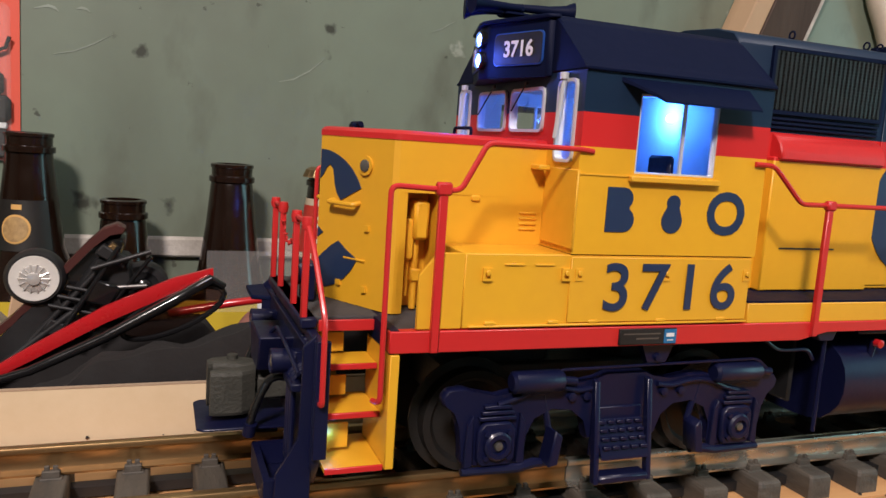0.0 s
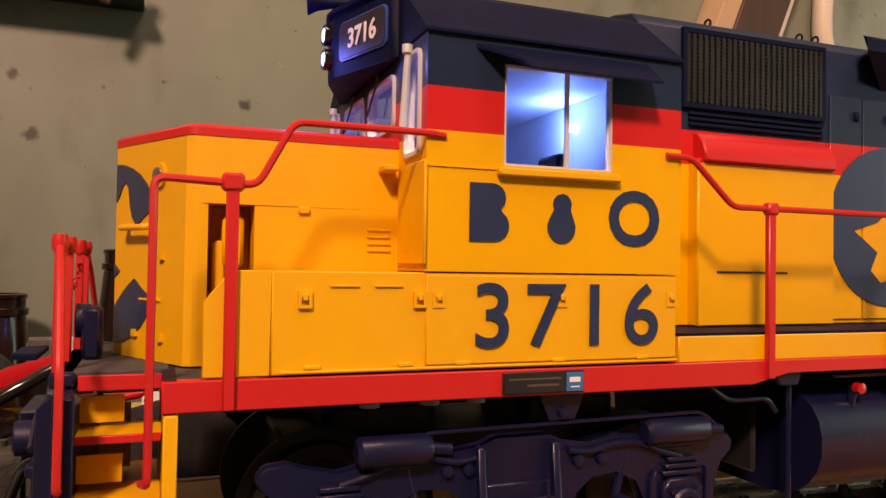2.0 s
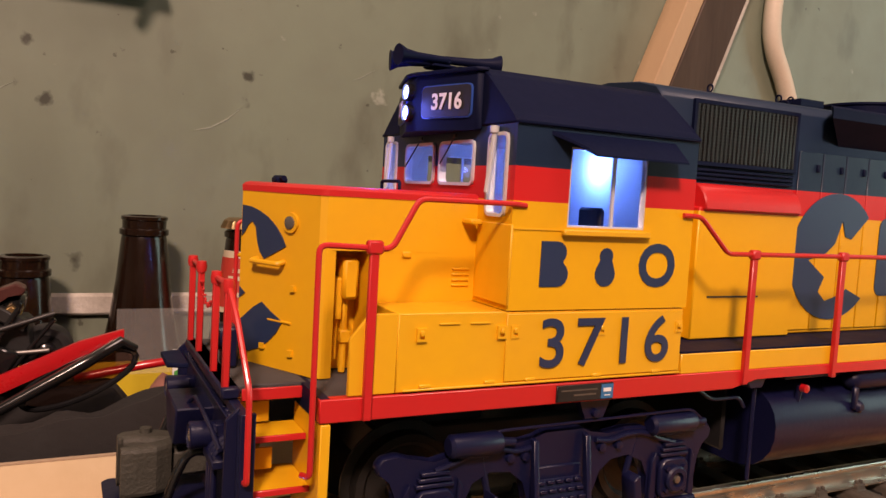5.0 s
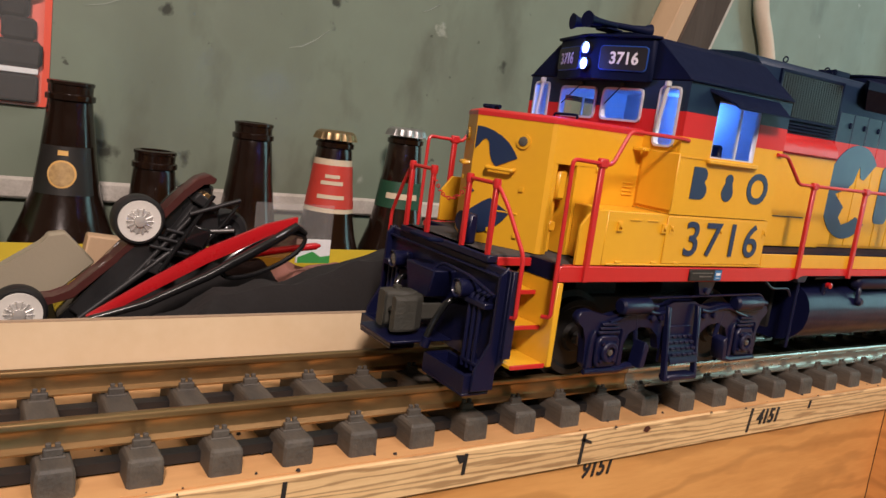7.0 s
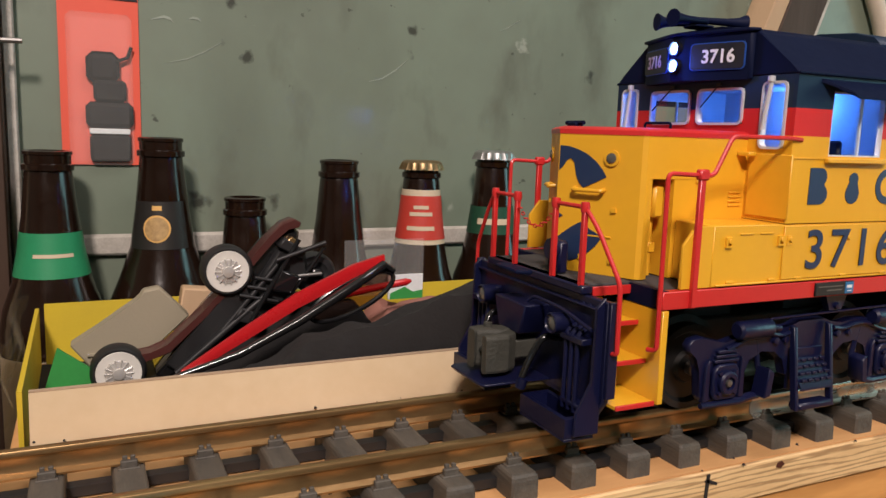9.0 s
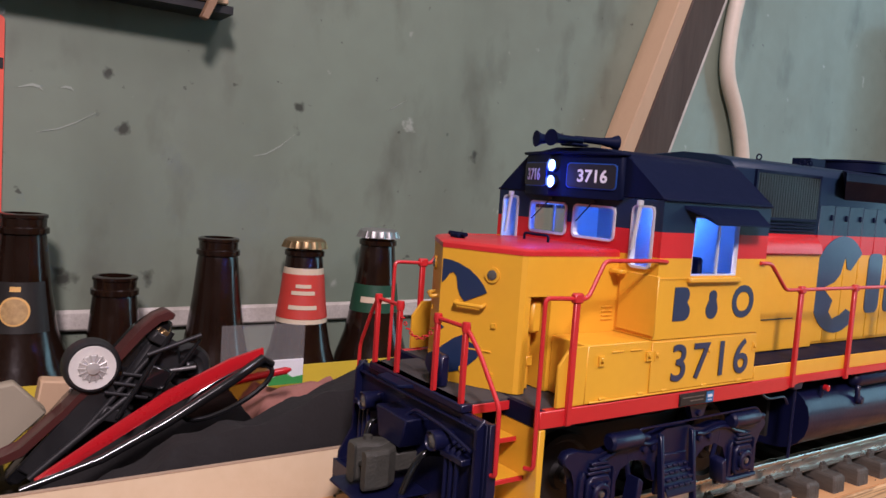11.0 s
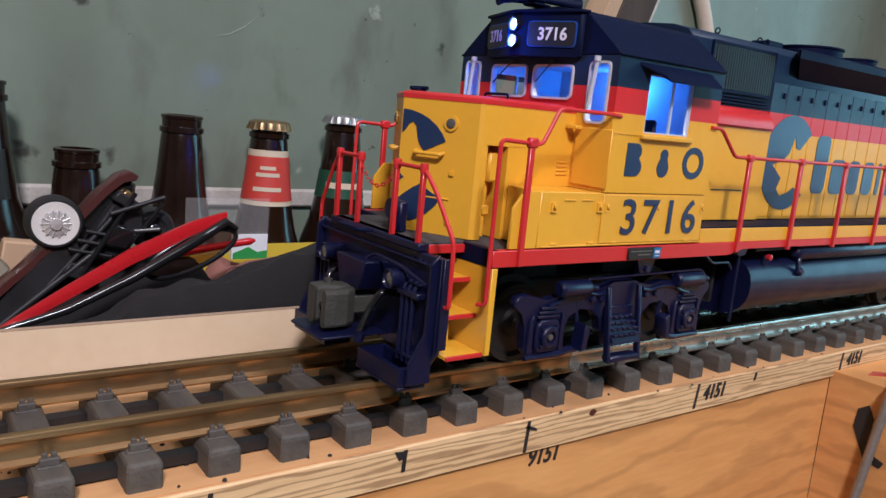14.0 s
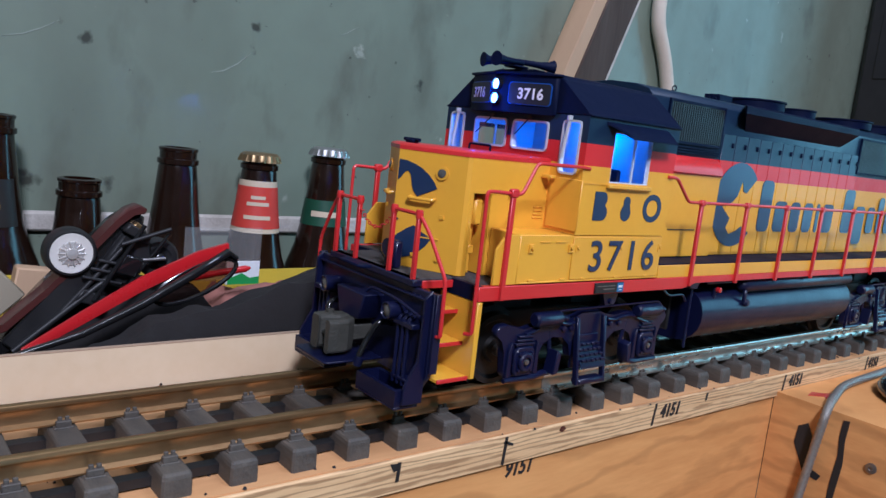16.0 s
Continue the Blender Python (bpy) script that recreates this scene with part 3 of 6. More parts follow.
for s in (-1, 1):
    P("pilot_pocket", pilot, BLUE, lambda bm: plate_holes(bm, "z", 0.0235, 0.0305, PX - 0.0135, PX - 0.001, *span(YC + s * 0.0140, YC + s * 0.0440), [(PX - 0.0115, PX - 0.0030, *span(YC + s * 0.0165, YC + s * 0.0415))]))
    P("foot_board", pilot, BLUE, lambda bm: box(bm, PX - 0.0135, PX - 0.001, *span(YC + s * 0.0140, YC + s * 0.0440), 0.0222, 0.0233, 0.0002))
    P("pilot_wing", pilot, BLUE, lambda bm: prism(bm, [(PX - 0.0005, 0.0735), (PX - 0.0042, 0.0700), (PX - 0.0042, 0.0430), (PX - 0.0105, 0.0330), (PX - 0.0110, 0.0245), (PX - 0.0005, 0.0245)], "y", *span(YC + s * 0.0445, YC + s * 0.0460), 0.0003))
    many("hose_clamp", pilot, BLUE, [(PX - 0.0065, PX - 0.001, *span(YC + s * 0.0275, YC + s * 0.0415), 0.0555, 0.0580), (PX - 0.0060, PX - 0.001, *span(YC + s * 0.0285, YC + s * 0.0405), 0.0318, 0.0335)], 0.0004)
    for yy in (0.0300, 0.0340, 0.0380):
        P("pilot_bolt", pilot, BLUE, lambda bm: lathe(bm, [(0, 0), (0.0009, 0), (0.0008, -0.0008), (0, -0.0009)], (PX - 0.0012, YC + s * yy, 0.0690), 8, "x"))
    for j in range(3):
        yy = YC + s * (0.030 + 0.0035 * j)
        P("air_hose_riser", pilot, BLUE, lambda bm: tube(bm, bent([(PX - 0.001, yy, 0.0605), (PX - 0.005, yy, 0.0590), (PX - 0.0052, yy, 0.0300)], 0.004), 0.0009))
    P("brake_hose", pilot, BLKGLOSS, lambda bm: tube(bm, bent([(PX - 0.001, YC + s * 0.0210, 0.0530), (PX - 0.009, YC + s * 0.0205, 0.0545), (PX - 0.0130, YC + s * 0.0180, 0.0450), (PX - 0.0150, YC + s * 0.0150, 0.0345)], 0.008, 6), 0.0014, 10), "black rubber brake hose")
    P("hose_end", pilot, BLUE, lambda bm: cyl(bm, (PX - 0.0142, YC + s * 0.0165, 0.0375), (PX - 0.0148, YC + s * 0.0155, 0.0335), 0.0021, 10))
    ditch = P("ditch_light", pilot, BLUE, lambda bm: lathe(bm, [(0, 0.0045), (0.0036, 0.0042), (0.0039, -0.0026), (0.0035, -0.0030), (0.0031, -0.0022), (0, -0.0016)], (PX - 0.0075, YC + s * 0.0268, 0.0608), 20, "x"))
    P("bracket", ditch, BLUE, lambda bm: box(bm, PX - 0.0045, PX - 0.001, *span(YC + s * 0.0245, YC + s * 0.0290), 0.0570, 0.0640, 0.0004))
    P("lens", ditch, DITCH_LENS, lambda bm: lathe(bm, [(0, -0.0032), (0.0018, -0.0028), (0.0029, -0.0020), (0.0029, -0.0014), (0, -0.0014)], (PX - 0.0075, YC + s * 0.0268, 0.0608), 18, "x"), "clear ditch light lens")
coupler = P("coupler", loco, COUPLER, lambda bm: box(bm, 0.030, 0.052, YC - 0.0042, YC + 0.0042, 0.0405, 0.0490, 0.0012), "weathered grey knuckle coupler")
P("knuckle", coupler, COUPLER, lambda bm: loft(bm, [[(x, YC + c + u, 0.0375 + v) for u, v in rounded(-w, w, 0.0, 0.0150, 0.0016, 2)] for x, c, w in ((0.0330, 0.002, 0.0040), (0.0290, 0.0035, 0.0050), (0.0240, 0.0050, 0.0044), (0.0195, 0.0048, 0.0036), (0.0178, 0.0030, 0.0030))]), "", False)
P("guard_arm", coupler, COUPLER, lambda bm: loft(bm, [[(x, YC + c + u, 0.0372 + v) for u, v in rounded(-w, w, 0.0, 0.0150, 0.0014, 2)] for x, c, w in ((0.0325, -0.003, 0.0032), (0.0280, -0.0055, 0.0034), (0.0225, -0.0068, 0.0026), (0.0182, -0.0070, 0.0018))]), "", False)
P("knuckle_pin", coupler, COUPLER, lambda bm: cyl(bm, (0.0260, YC + 0.0050, 0.0522), (0.0260, YC + 0.0050, 0.0540), 0.0018, 10))
P("coupler_rib", coupler, COUPLER, lambda bm: box(bm, 0.0200, 0.0310, YC - 0.0030, YC + 0.0010, 0.0440, 0.0462, 0.0006))
P("draft_gear", loco, BLUE, lambda bm: prism(bm, [(YC - 0.012, 0.0640), (YC - 0.008, 0.0520), (YC + 0.008, 0.0520), (YC + 0.012, 0.0640)], "x", PX - 0.012, PX + 0.001, 0.0005))
P("uncoupling_lever", loco, BLUE, lambda bm: tube(bm, bent([(PX - 0.005, 0.2080, 0.0620), (PX - 0.006, 0.2240, 0.0660), (PX - 0.006, 0.2450, 0.0670), (PX - 0.010, 0.2500, 0.0590)], 0.004), 0.0007))
P("drop_step", loco, NAVY, lambda bm: prism(bm, [(0.0360, 0.2420), (0.0300, 0.2445), (0.0300, 0.2605), (0.0360, 0.2630)], "z", 0.0757, 0.0772, 0.0003))
P("brake_stand", loco, BLUE, lambda bm: (lathe(bm, [(0, 0), (0.0042, 0.0), (0.0042, 0.0030), (0.0030, 0.0045), (0, 0.0045)], (0.0440, 0.2435, 0.0850), 18, "x"), box(bm, 0.0455, 0.0500, 0.2390, 0.2475, 0.0757, 0.0885, 0.0010)), "navy receptacle on a post")

# front handrails
RR = 0.00085
for s in (-1, 1):
    fr = P("front_handrail", loco, RED, lambda bm: tube(bm, bent([(PX - 0.002, YC + s * 0.0140, 0.1035), (PX - 0.002, YC + s * 0.0330, 0.1035), (PX - 0.001, YC + s * 0.0400, 0.0960), (PX + 0.0005, YC + s * 0.0515, 0.0790), (PX + 0.0005, YC + s * 0.0520, 0.0550), (PX + 0.0005, YC + s * 0.0495, 0.0545)], 0.003), RR), "red front handrail")
    for d in (0.0140, 0.0325):
        P("stanchion", fr, RED, lambda bm: (box(bm, PX - 0.0030, PX - 0.0010, YC + s * d - 0.0010, YC + s * d + 0.0010, 0.0740, 0.1040, 0.0003), lathe(bm, [(0, -0.002), (0.0015, -0.0018), (0.0018, 0), (0.0015, 0.0018), (0, 0.002)], (PX - 0.002, YC + s * d, 0.1035), 12)))


def chain(bm):
    n = 13
    for i in range(n):
        t = i / (n - 1)
        y = YC - 0.0140 + 0.028 * t
        z = 0.1015 - 0.0085 * (1 - (2 * t - 1) ** 2)
        a = 0.0012
        ring = [(PX - 0.002 + (0.0006 * math.cos(k) if i % 2 else 0), y + a * math.sin(k), z + (0.0007 * math.cos(k) if not i % 2 else 0)) for k in [2 * math.pi * j / 8 for j in range(9)]]
        tube(bm, ring, 0.00028, 5)


P("safety_chain", loco, RED, chain, "red safety chain")

# short nose
def nose_poly(notch):
    right = [(0.0520, YC), (0.0680, 0.2222), (0.0698, 0.2212), (0.0710, 0.2212)]
    if notch:
        right += [(0.0730, 0.2215), (0.0730, 0.2330), (0.0835, 0.2330), (0.0835, 0.2215)]
    right += [(0.1200, 0.2215)]
    left = [(x, 2 * YC - y) for x, y in reversed(right[1:])]
    return right + left


nose = P("short_hood", loco, YELLOW, lambda bm: prism(bm, nose_poly(True), "z", ZD + 0.0003, 0.1135), "yellow short hood with a red top", False)
P("nose_upper", nose, YELLOW, lambda bm: prism(bm, nose_poly(False), "z", 0.1135, 0.1292), soft=False)
def nose_cap(bm):
    poly = nose_poly(False)
    rings = []
    for inset, z in ((-0.0002, 0.1292), (-0.0002, 0.1310), (0.0006, 0.1318), (0.0020, 0.1322)):
        rings.append([(x + (inset if x < 0.1 else 0), y + (inset if y < YC - 0.001 else -inset if y > YC + 0.001 else 0), z) for x, y in poly])
    loft(bm, rings)
P("nose_cap", nose, RED, nose_cap, "red top of the short hood")
# face details on the angled nose front
NA, NB = Vector((0.0520, YC)), Vector((0.0680, 0.2222))
ND = (NB - NA).normalized()
NN = Vector((-ND.y, ND.x)) if -ND.y < 0 else Vector((ND.y, -ND.x))


def on_nose(u, z, out=0.0, far=False):
    """A place u along the near half of the nose front, from the ridge."""
    p = NA + ND * u + NN * out
    return (p.x, 2 * YC - p.y if far else p.y, z)


for far in (False, True):
    cl = P("class_light", nose, YELLOW, lambda bm: tube(bm, [on_nose(0.0225, 0.1205, -0.001, far), on_nose(0.0225, 0.1205, 0.0008, far)], 0.0031, 18), "yellow rimmed class light")
    P("lens", cl, DITCH_LENS, lambda bm: tube(bm, [on_nose(0.0225, 0.1205, 0.0005, far), on_nose(0.0225, 0.1205, 0.0012, far), on_nose(0.0225, 0.1205, 0.0016, far)], 0.002, 16, [0.0021, 0.0019, 0.0010]))
    P("grab_iron", nose, YELLOW, lambda bm: tube(bm, bent([on_nose(0.008, 0.1085, 0.0, far), on_nose(0.008, 0.1080, 0.0028, far), on_nose(0.020, 0.1080, 0.0028, far), on_nose(0.020, 0.1085, 0.0, far)], 0.001), 0.0008))
    for u, z in ((0.0245, 0.1010), (0.0120, 0.0820), (0.0245, 0.0815)):
        P("latch", nose, YELLOW, lambda bm: tube(bm, [on_nose(u, z, -0.0005, far), on_nose(u, z, 0.0009, far)], 0.0013, 4))


def emblem(bm, pts, out):
    vs = [bm.verts.new(on_nose(u, z, out)) for u, z in pts]
    ws = [bm.verts.new(on_nose(u, z, out - 0.0003)) for u, z in pts]
    bm.faces.new(vs)
    for i in range(len(pts)):
        j = (i + 1) % len(pts)
        bm.faces.new((vs[i], vs[j], ws[j], ws[i]))
    bmesh.ops.recalc_face_normals(bm, faces=bm.faces[:])


def arc(cu, cz, r, a0, a1, n=10):
    return [(cu + r * math.cos(radians(a0 + (a1 - a0) * i / n)), cz + r * math.sin(radians(a0 + (a1 - a0) * i / n))) for i in range(n + 1)]


P("emblem", nose, LETTER, lambda bm: emblem(bm, [(0.0006, 0.1247), (0.0045, 0.1244), (0.0085, 0.1233), (0.0125, 0.1216), (0.0162, 0.1190), (0.0190, 0.1160), (0.0207, 0.1133), (0.0160, 0.1110), (0.0113, 0.1087), (0.0092, 0.1108), (0.0080, 0.1135), (0.0070, 0.1183), (0.0054, 0.1199), (0.0038, 0.1190), (0.0022, 0.1166), (0.0006, 0.1150)], 0.0004), "plain navy emblem segment", False)
P("emblem", nose, LETTER, lambda bm: emblem(bm, [(0.0006, 0.0880), (0.0035, 0.0905), (0.0075, 0.0935), (0.0110, 0.0954), (0.0150, 0.0930), (0.0205, 0.0905), (0.0180, 0.0868), (0.0145, 0.0835), (0.0100, 0.0808), (0.0055, 0.0793), (0.0006, 0.0786)], 0.0004), "plain navy emblem segment", False)
P("emblem", nose, LETTER, lambda bm: emblem(bm, [(0.0004, 0.0990), (0.0030, 0.0972), (0.0004, 0.0955)], 0.0004), "plain navy emblem tip", False)
P("nose_hinge_line", nose, YELLOW, lambda bm: [tube(bm, [on_nose(u, 0.0905, 0.0002), on_nose(u + 0.010, 0.0905, 0.0002)], 0.0004, 6) for u in (0.014,)])
# things in the side notch
hb = P("handbrake", nose, YELLOW, lambda bm: (box(bm, 0.0765, 0.0815, 0.2240, 0.2330, 0.0985, 0.1110, 0.0010), box(bm, 0.0745, 0.0775, 0.2260, 0.2330, 0.0920, 0.1050, 0.0006)), "yellow handbrake in the side recess")
P("handbrake_rod", hb, YELLOW, lambda bm: (cyl(bm, (0.0785, 0.2280, 0.0760), (0.0785, 0.2280, 0.0990), 0.0011, 8), cyl(bm, (0.0760, 0.2285, 0.0800), (0.0760, 0.2285, 0.0930), 0.0008, 8), box(bm, 0.0770, 0.0805, 0.2262, 0.2300, 0.0850, 0.0890, 0.0004)))
many("louvre", nose, YELLOW, [(0.1110, 0.1170, 0.2209, 0.2217, z, z + 0.0007) for z in (0.1030, 0.1047, 0.1064, 0.1081)])
P("side_latch", nose, YELLOW, lambda bm: box(bm, 0.0938, 0.0966, 0.2206, 0.2217, 0.1118, 0.1136, 0.0003))
P("roof_hatch_lug", nose, NAVY, lambda bm: (box(bm, 0.0640, 0.0680, 0.2600, 0.2660, 0.1322, 0.1340, 0.0004), tube(bm, [(0.0660, 0.2570, 0.1338), (0.0660, 0.2690, 0.1338)], 0.0009, 8)))
P("top_grab_iron", nose, NAVY, lambda bm: tube(bm, bent([(0.1030, 0.2480, 0.1318), (0.1030, 0.2480, 0.1350), (0.1030, 0.2640, 0.1350), (0.1030, 0.2640, 0.1318)], 0.0012), 0.0006))

# battery boxes beside the nose
for a, b in ypair(0.2009, 0.2212):
    bb = P("battery_box", loco, YELLOW, lambda bm: prism(bm, [(0.0850, ZD + 0.0004), (0.1885, ZD + 0.0004), (0.1885, 0.0982), (0.0850, 0.0982)], "y", a, b, 0.0003), "yellow battery box")
    near = a < YC
    f = a if near else b
    o = -1 if near else 1
    P("box_skirt", bb, YELLOW, lambda bm: prism(bm, [(0.0712, ZD + 0.0004), (0.0849, ZD + 0.0004), (0.0849, 0.0982), (0.0765, 0.0982), (0.0712, 0.0915)], "y", *span(f, f - o * 0.0014), 0.0002))
    P("box_door", bb, YELLOW, lambda bm: box(bm, 0.1195, 0.1880, min(f, f + o * 0.0006), max(f, f + o * 0.0006), 0.0772, 0.0976, 0.0002))
    many("hinge", bb, YELLOW, [(x, x + 0.0035, *span(f, f + o * 0.0010), 0.0770, 0.0780) for x in (0.0920, 0.1130, 0.1270, 0.1520, 0.1760)])
    for x in (0.0905, 0.1165, 0.1210, 0.1530, 0.1850):
        la = P("latch", bb, YELLOW, lambda bm: plate_holes(bm, "y", *span(f, f + o * 0.0009), x, x + 0.0030, 0.0902, 0.0940, [(x + 0.0007, x + 0.0023, 0.0909, 0.0926)]))
        P("latch_tongue", la, YELLOW, lambda bm: box(bm, x + 0.0009, x + 0.0021, *span(f, f + o * 0.0014), 0.0918, 0.0934, 0.0002))
    many("slot", bb, YELLOW, [(x, x + 0.0065, *span(f, f + o * 0.0005), 0.0948, 0.0953) for x in (0.0975, 0.1075)], 0.0001)
    P("skirt_rail", bb, YELLOW, lambda bm: box(bm, 0.0870, 0.1885, min(f, f + o * 0.0009), max(f, f + o * 0.0009), 0.0762, 0.0769, 0.0002))
letters("road_number", "3716", LETTER, loco, pose(0.1568, 0.19985, 0.0884, 90, 0, 0), 0.0212, 0.00015, wide=1.06, spacing=1.22, bold=0.0002, label="blue road number on the side")

# cab
cab = P("cab", loco, CAB_IN, lambda bm: box(bm, 0.1225, 0.1870, 0.2035, 0.3015, 0.0985, 0.1005), "cab floor")
for a, b in ypair(0.2005, 0.2022):
    near = a < YC
    f, o = (a, -1) if near else (b, 1)
    side = P("cab_side", cab, LIVERY, lambda bm: plate_holes(bm, "y", a, b, 0.1190, 0.1888, 0.0985, 0.1535, [(0.1385, 0.1685, 0.1238, 0.1480)]), "yellow, red and navy cab side", False)
    P("inner_lining", side, CAB_IN, lambda bm: plate_holes(bm, "y", b + 0.0001 if near else a - 0.0005, b + 0.0005 if near else a - 0.0001, 0.1215, 0.1868, 0.1005, 0.1535, [(0.1385, 0.1685, 0.1238, 0.1480)]), "", False)
    win = P("side_window", cab, SILVER, lambda bm: gasket(bm, "y", a + 0.0002, b + 0.0008, 0.1383, 0.1688, 0.1236, 0.1482, 0.0008, 0.0010))
    P("sash_bar", win, SILVER, lambda bm: box(bm, 0.1555, 0.1565, a + 0.0008, b, 0.1240, 0.1478))
    P("pane", win, PANE, lambda bm: box(bm, 0.1560, 0.1682, a + 0.0012, a + 0.0016, 0.1240, 0.1478), "clear sliding pane").visible_shadow = False
    P("arm_rest", cab, YELLOW, lambda bm: box(bm, 0.1365, 0.1700, min(f, f + o * 0.0022), max(f, f + o * 0.0022), 0.1212, 0.1232, 0.0004))
    P("panel_seam", cab, YELLOW, lambda bm: box(bm, 0.1195, 0.1370, min(f, f + o * 0.0003), max(f, f + o * 0.0003), 0.1226, 0.1230))
    P("sun_visor", cab, NAVY, lambda bm: loft(bm, [[(x0, f, 0.1522), (x1, f + o * 0.0085, z1), (x1, f + o * 0.0085, z1 - 0.0006), (x0, f, 0.1510)] for x0, x1, z1 in ((0.1310, 0.1385, 0.1475), (0.1330, 0.1415, 0.1458), (0.1790, 0.1775, 0.1458))]), "navy sun visor over the side window")
    P("rain_gutter", cab, NAVY, lambda bm: box(bm, 0.1185, 0.1895, min(f, f + o * 0.0010), max(f, f + o * 0.0010), 0.1534, 0.1546, 0.0003))
    P("cab_door_panel", cab, YELLOW, lambda bm: (box(bm, 0.1182, 0.1190, min(a + 0.003, b - 0.003, a + 0.0205) if near else b - 0.0190, a + 0.0190 if near else b - 0.003, 0.1000, 0.1240, 0.0003)))
front_holes = [(0.2255, 0.2502, 0.1352, 0.1492), (0.2548, 0.2795, 0.1352, 0.1492), (0.2048, 0.2158, 0.1262, 0.1508), (0.2892, 0.3002, 0.1262, 0.1508)]
front = P("cab_front", cab, LIVERY, lambda bm: plate_holes(bm, "x", 0.1190, 0.1206, 0.2023, 0.3027, 0.0985, 0.1535, front_holes), "cab front wall with windscreens", False)
P("inner_lining", front, CAB_IN, lambda bm: plate_holes(bm, "x", 0.1207, 0.1212, 0.2030, 0.3020, 0.1005, 0.1535, front_holes), "", False)
for y0, y1, z0, z1 in front_holes:
    w = P("windscreen", front, SILVER, lambda bm: gasket(bm, "x", 0.1182, 0.1212, y0 - 0.0004, y1 + 0.0004, z0 - 0.0004, z1 + 0.0004, 0.0010, 0.0026), "pale framed windscreen")
    P("pane", w, PANE, lambda bm: box(bm, 0.1196, 0.1200, y0 + 0.0003, y1 - 0.0003, z0 + 0.0003, z1 - 0.0003)).visible_shadow = False
for y, z, ty, tz in ((0.2380, 0.1510, 0.2470, 0.1420), (0.2650, 0.1510, 0.2770, 0.1410)):
    P("wiper", front, BLACK, lambda bm: (tube(bm, [(0.1178, y, z), (0.1172, ty, tz)], 0.0003, 6), box(bm, 0.1174, 0.1182, y - 0.0010, y + 0.0010, z - 0.0004, z + 0.0006)))
for y in both(0.2115):
    P("door_stay", front, SILVER, lambda bm: (tube(bm, [(0.1178, y, 0.1515), (0.1172, y + 0.0020, 0.1330)], 0.0009, 8), lathe(bm, [(0, -0.0012), (0.0014, -0.0010), (0.0014, 0.0010), (0, 0.0012)], (0.1176, y, 0.1520), 10)))
P("cab_rear", cab, CAB_IN, lambda bm: box(bm, 0.1872, 0.1886, 0.2023, 0.3027, 0.0985, 0.1535))
P("rear_skin", cab, LIVERY, lambda bm: box(bm, 0.1887, 0.1897, 0.2010, 0.3040, 0.0985, 0.1535))
ROOF = [(0.2003, 0.1536), (0.2003, 0.1546), (0.2045, 0.1570), (0.2185, 0.1692), (0.2225, 0.1716), (0.2400, 0.1742)]
P("cab_roof", cab, NAVY, lambda bm: prism(bm, ROOF + [(2 * YC - y, z) for y, z in reversed(ROOF)], "x", 0.1186, 0.1905, 0.0005), "navy cab roof")
P("cab_headliner", cab, CAB_IN, lambda bm: box(bm, 0.1214, 0.1868, 0.2030, 0.3020, 0.1528, 0.1534))
housing = P("number_board_housing", cab, NAVY, lambda bm: prism(bm, [(0.1189, 0.2215), (0.1165, 0.2225), (0.1085, 0.2480), (0.1075, 0.2490), (0.1075, 0.2560), (0.1085, 0.2570), (0.1165, 0.2825), (0.1189, 0.2835)], "z", 0.1523, 0.1705, 0.0005), "navy number board housing")
P("housing_brow", housing, NAVY, lambda bm: prism(bm, [(0.1195, 0.2200), (0.1155, 0.2215), (0.1070, 0.2480), (0.1062, 0.2525), (0.1070, 0.2570), (0.1155, 0.2835), (0.1195, 0.2850)], "z", 0.1706, 0.1718, 0.0003))
BA, BB = Vector((0.1085, 0.2480)), Vector((0.1165, 0.2225))
BD = (BB - BA).normalized()
BN = Vector((BD.y, -BD.x))
BN = BN if BN.x < 0 else -BN
for far in (False, True):
    def on_board(u, z, out):
        p = BA + BD * u + BN * out
        return (p.x, 2 * YC - p.y if far else p.y, z)
    rim = P("number_board", housing, BOARD_RIM, lambda bm: loft(bm, [[on_board(u, z, w) for u, z in ring] for w, ring in ((0.0, rounded(0.0020, 0.0255, 0.1562, 0.1670, 0.0018)), (0.0006, rounded(0.0020, 0.0255, 0.1562, 0.1670, 0.0018)))]), "black number board with LED blue painted on its rim")
    P("board_face", rim, BLACK, lambda bm: loft(bm, [[on_board(u, z, w) for u, z in ring] for w, ring in ((0.0, rounded(0.0024, 0.0251, 0.1566, 0.1666, 0.0016)), (0.0009, rounded(0.0024, 0.0251, 0.1566, 0.1666, 0.0016)))]))
    c = on_board(0.0145, 0.1616, 0.0011)
    ang = math.degrees(math.atan2(BD.y, BD.x))
    rot = Matrix(((BD.x, 0, BN.x, 0), (BD.y, 0, BN.y, 0), (0, 1, 0, 0), (0, 0, 0, 1)))
    if far:
        rot = Matrix(((-BD.x, 0, BN.x, 0), (BD.y, 0, -BN.y, 0), (0, 1, 0, 0), (0, 0, 0, 1)))
    letters("board_number", "3716", WHITE, housing, Matrix.Translation(c) @ rot, 0.0072, 0.0001, wide=0.95, spacing=1.05, bold=0.00018, label="white road number")
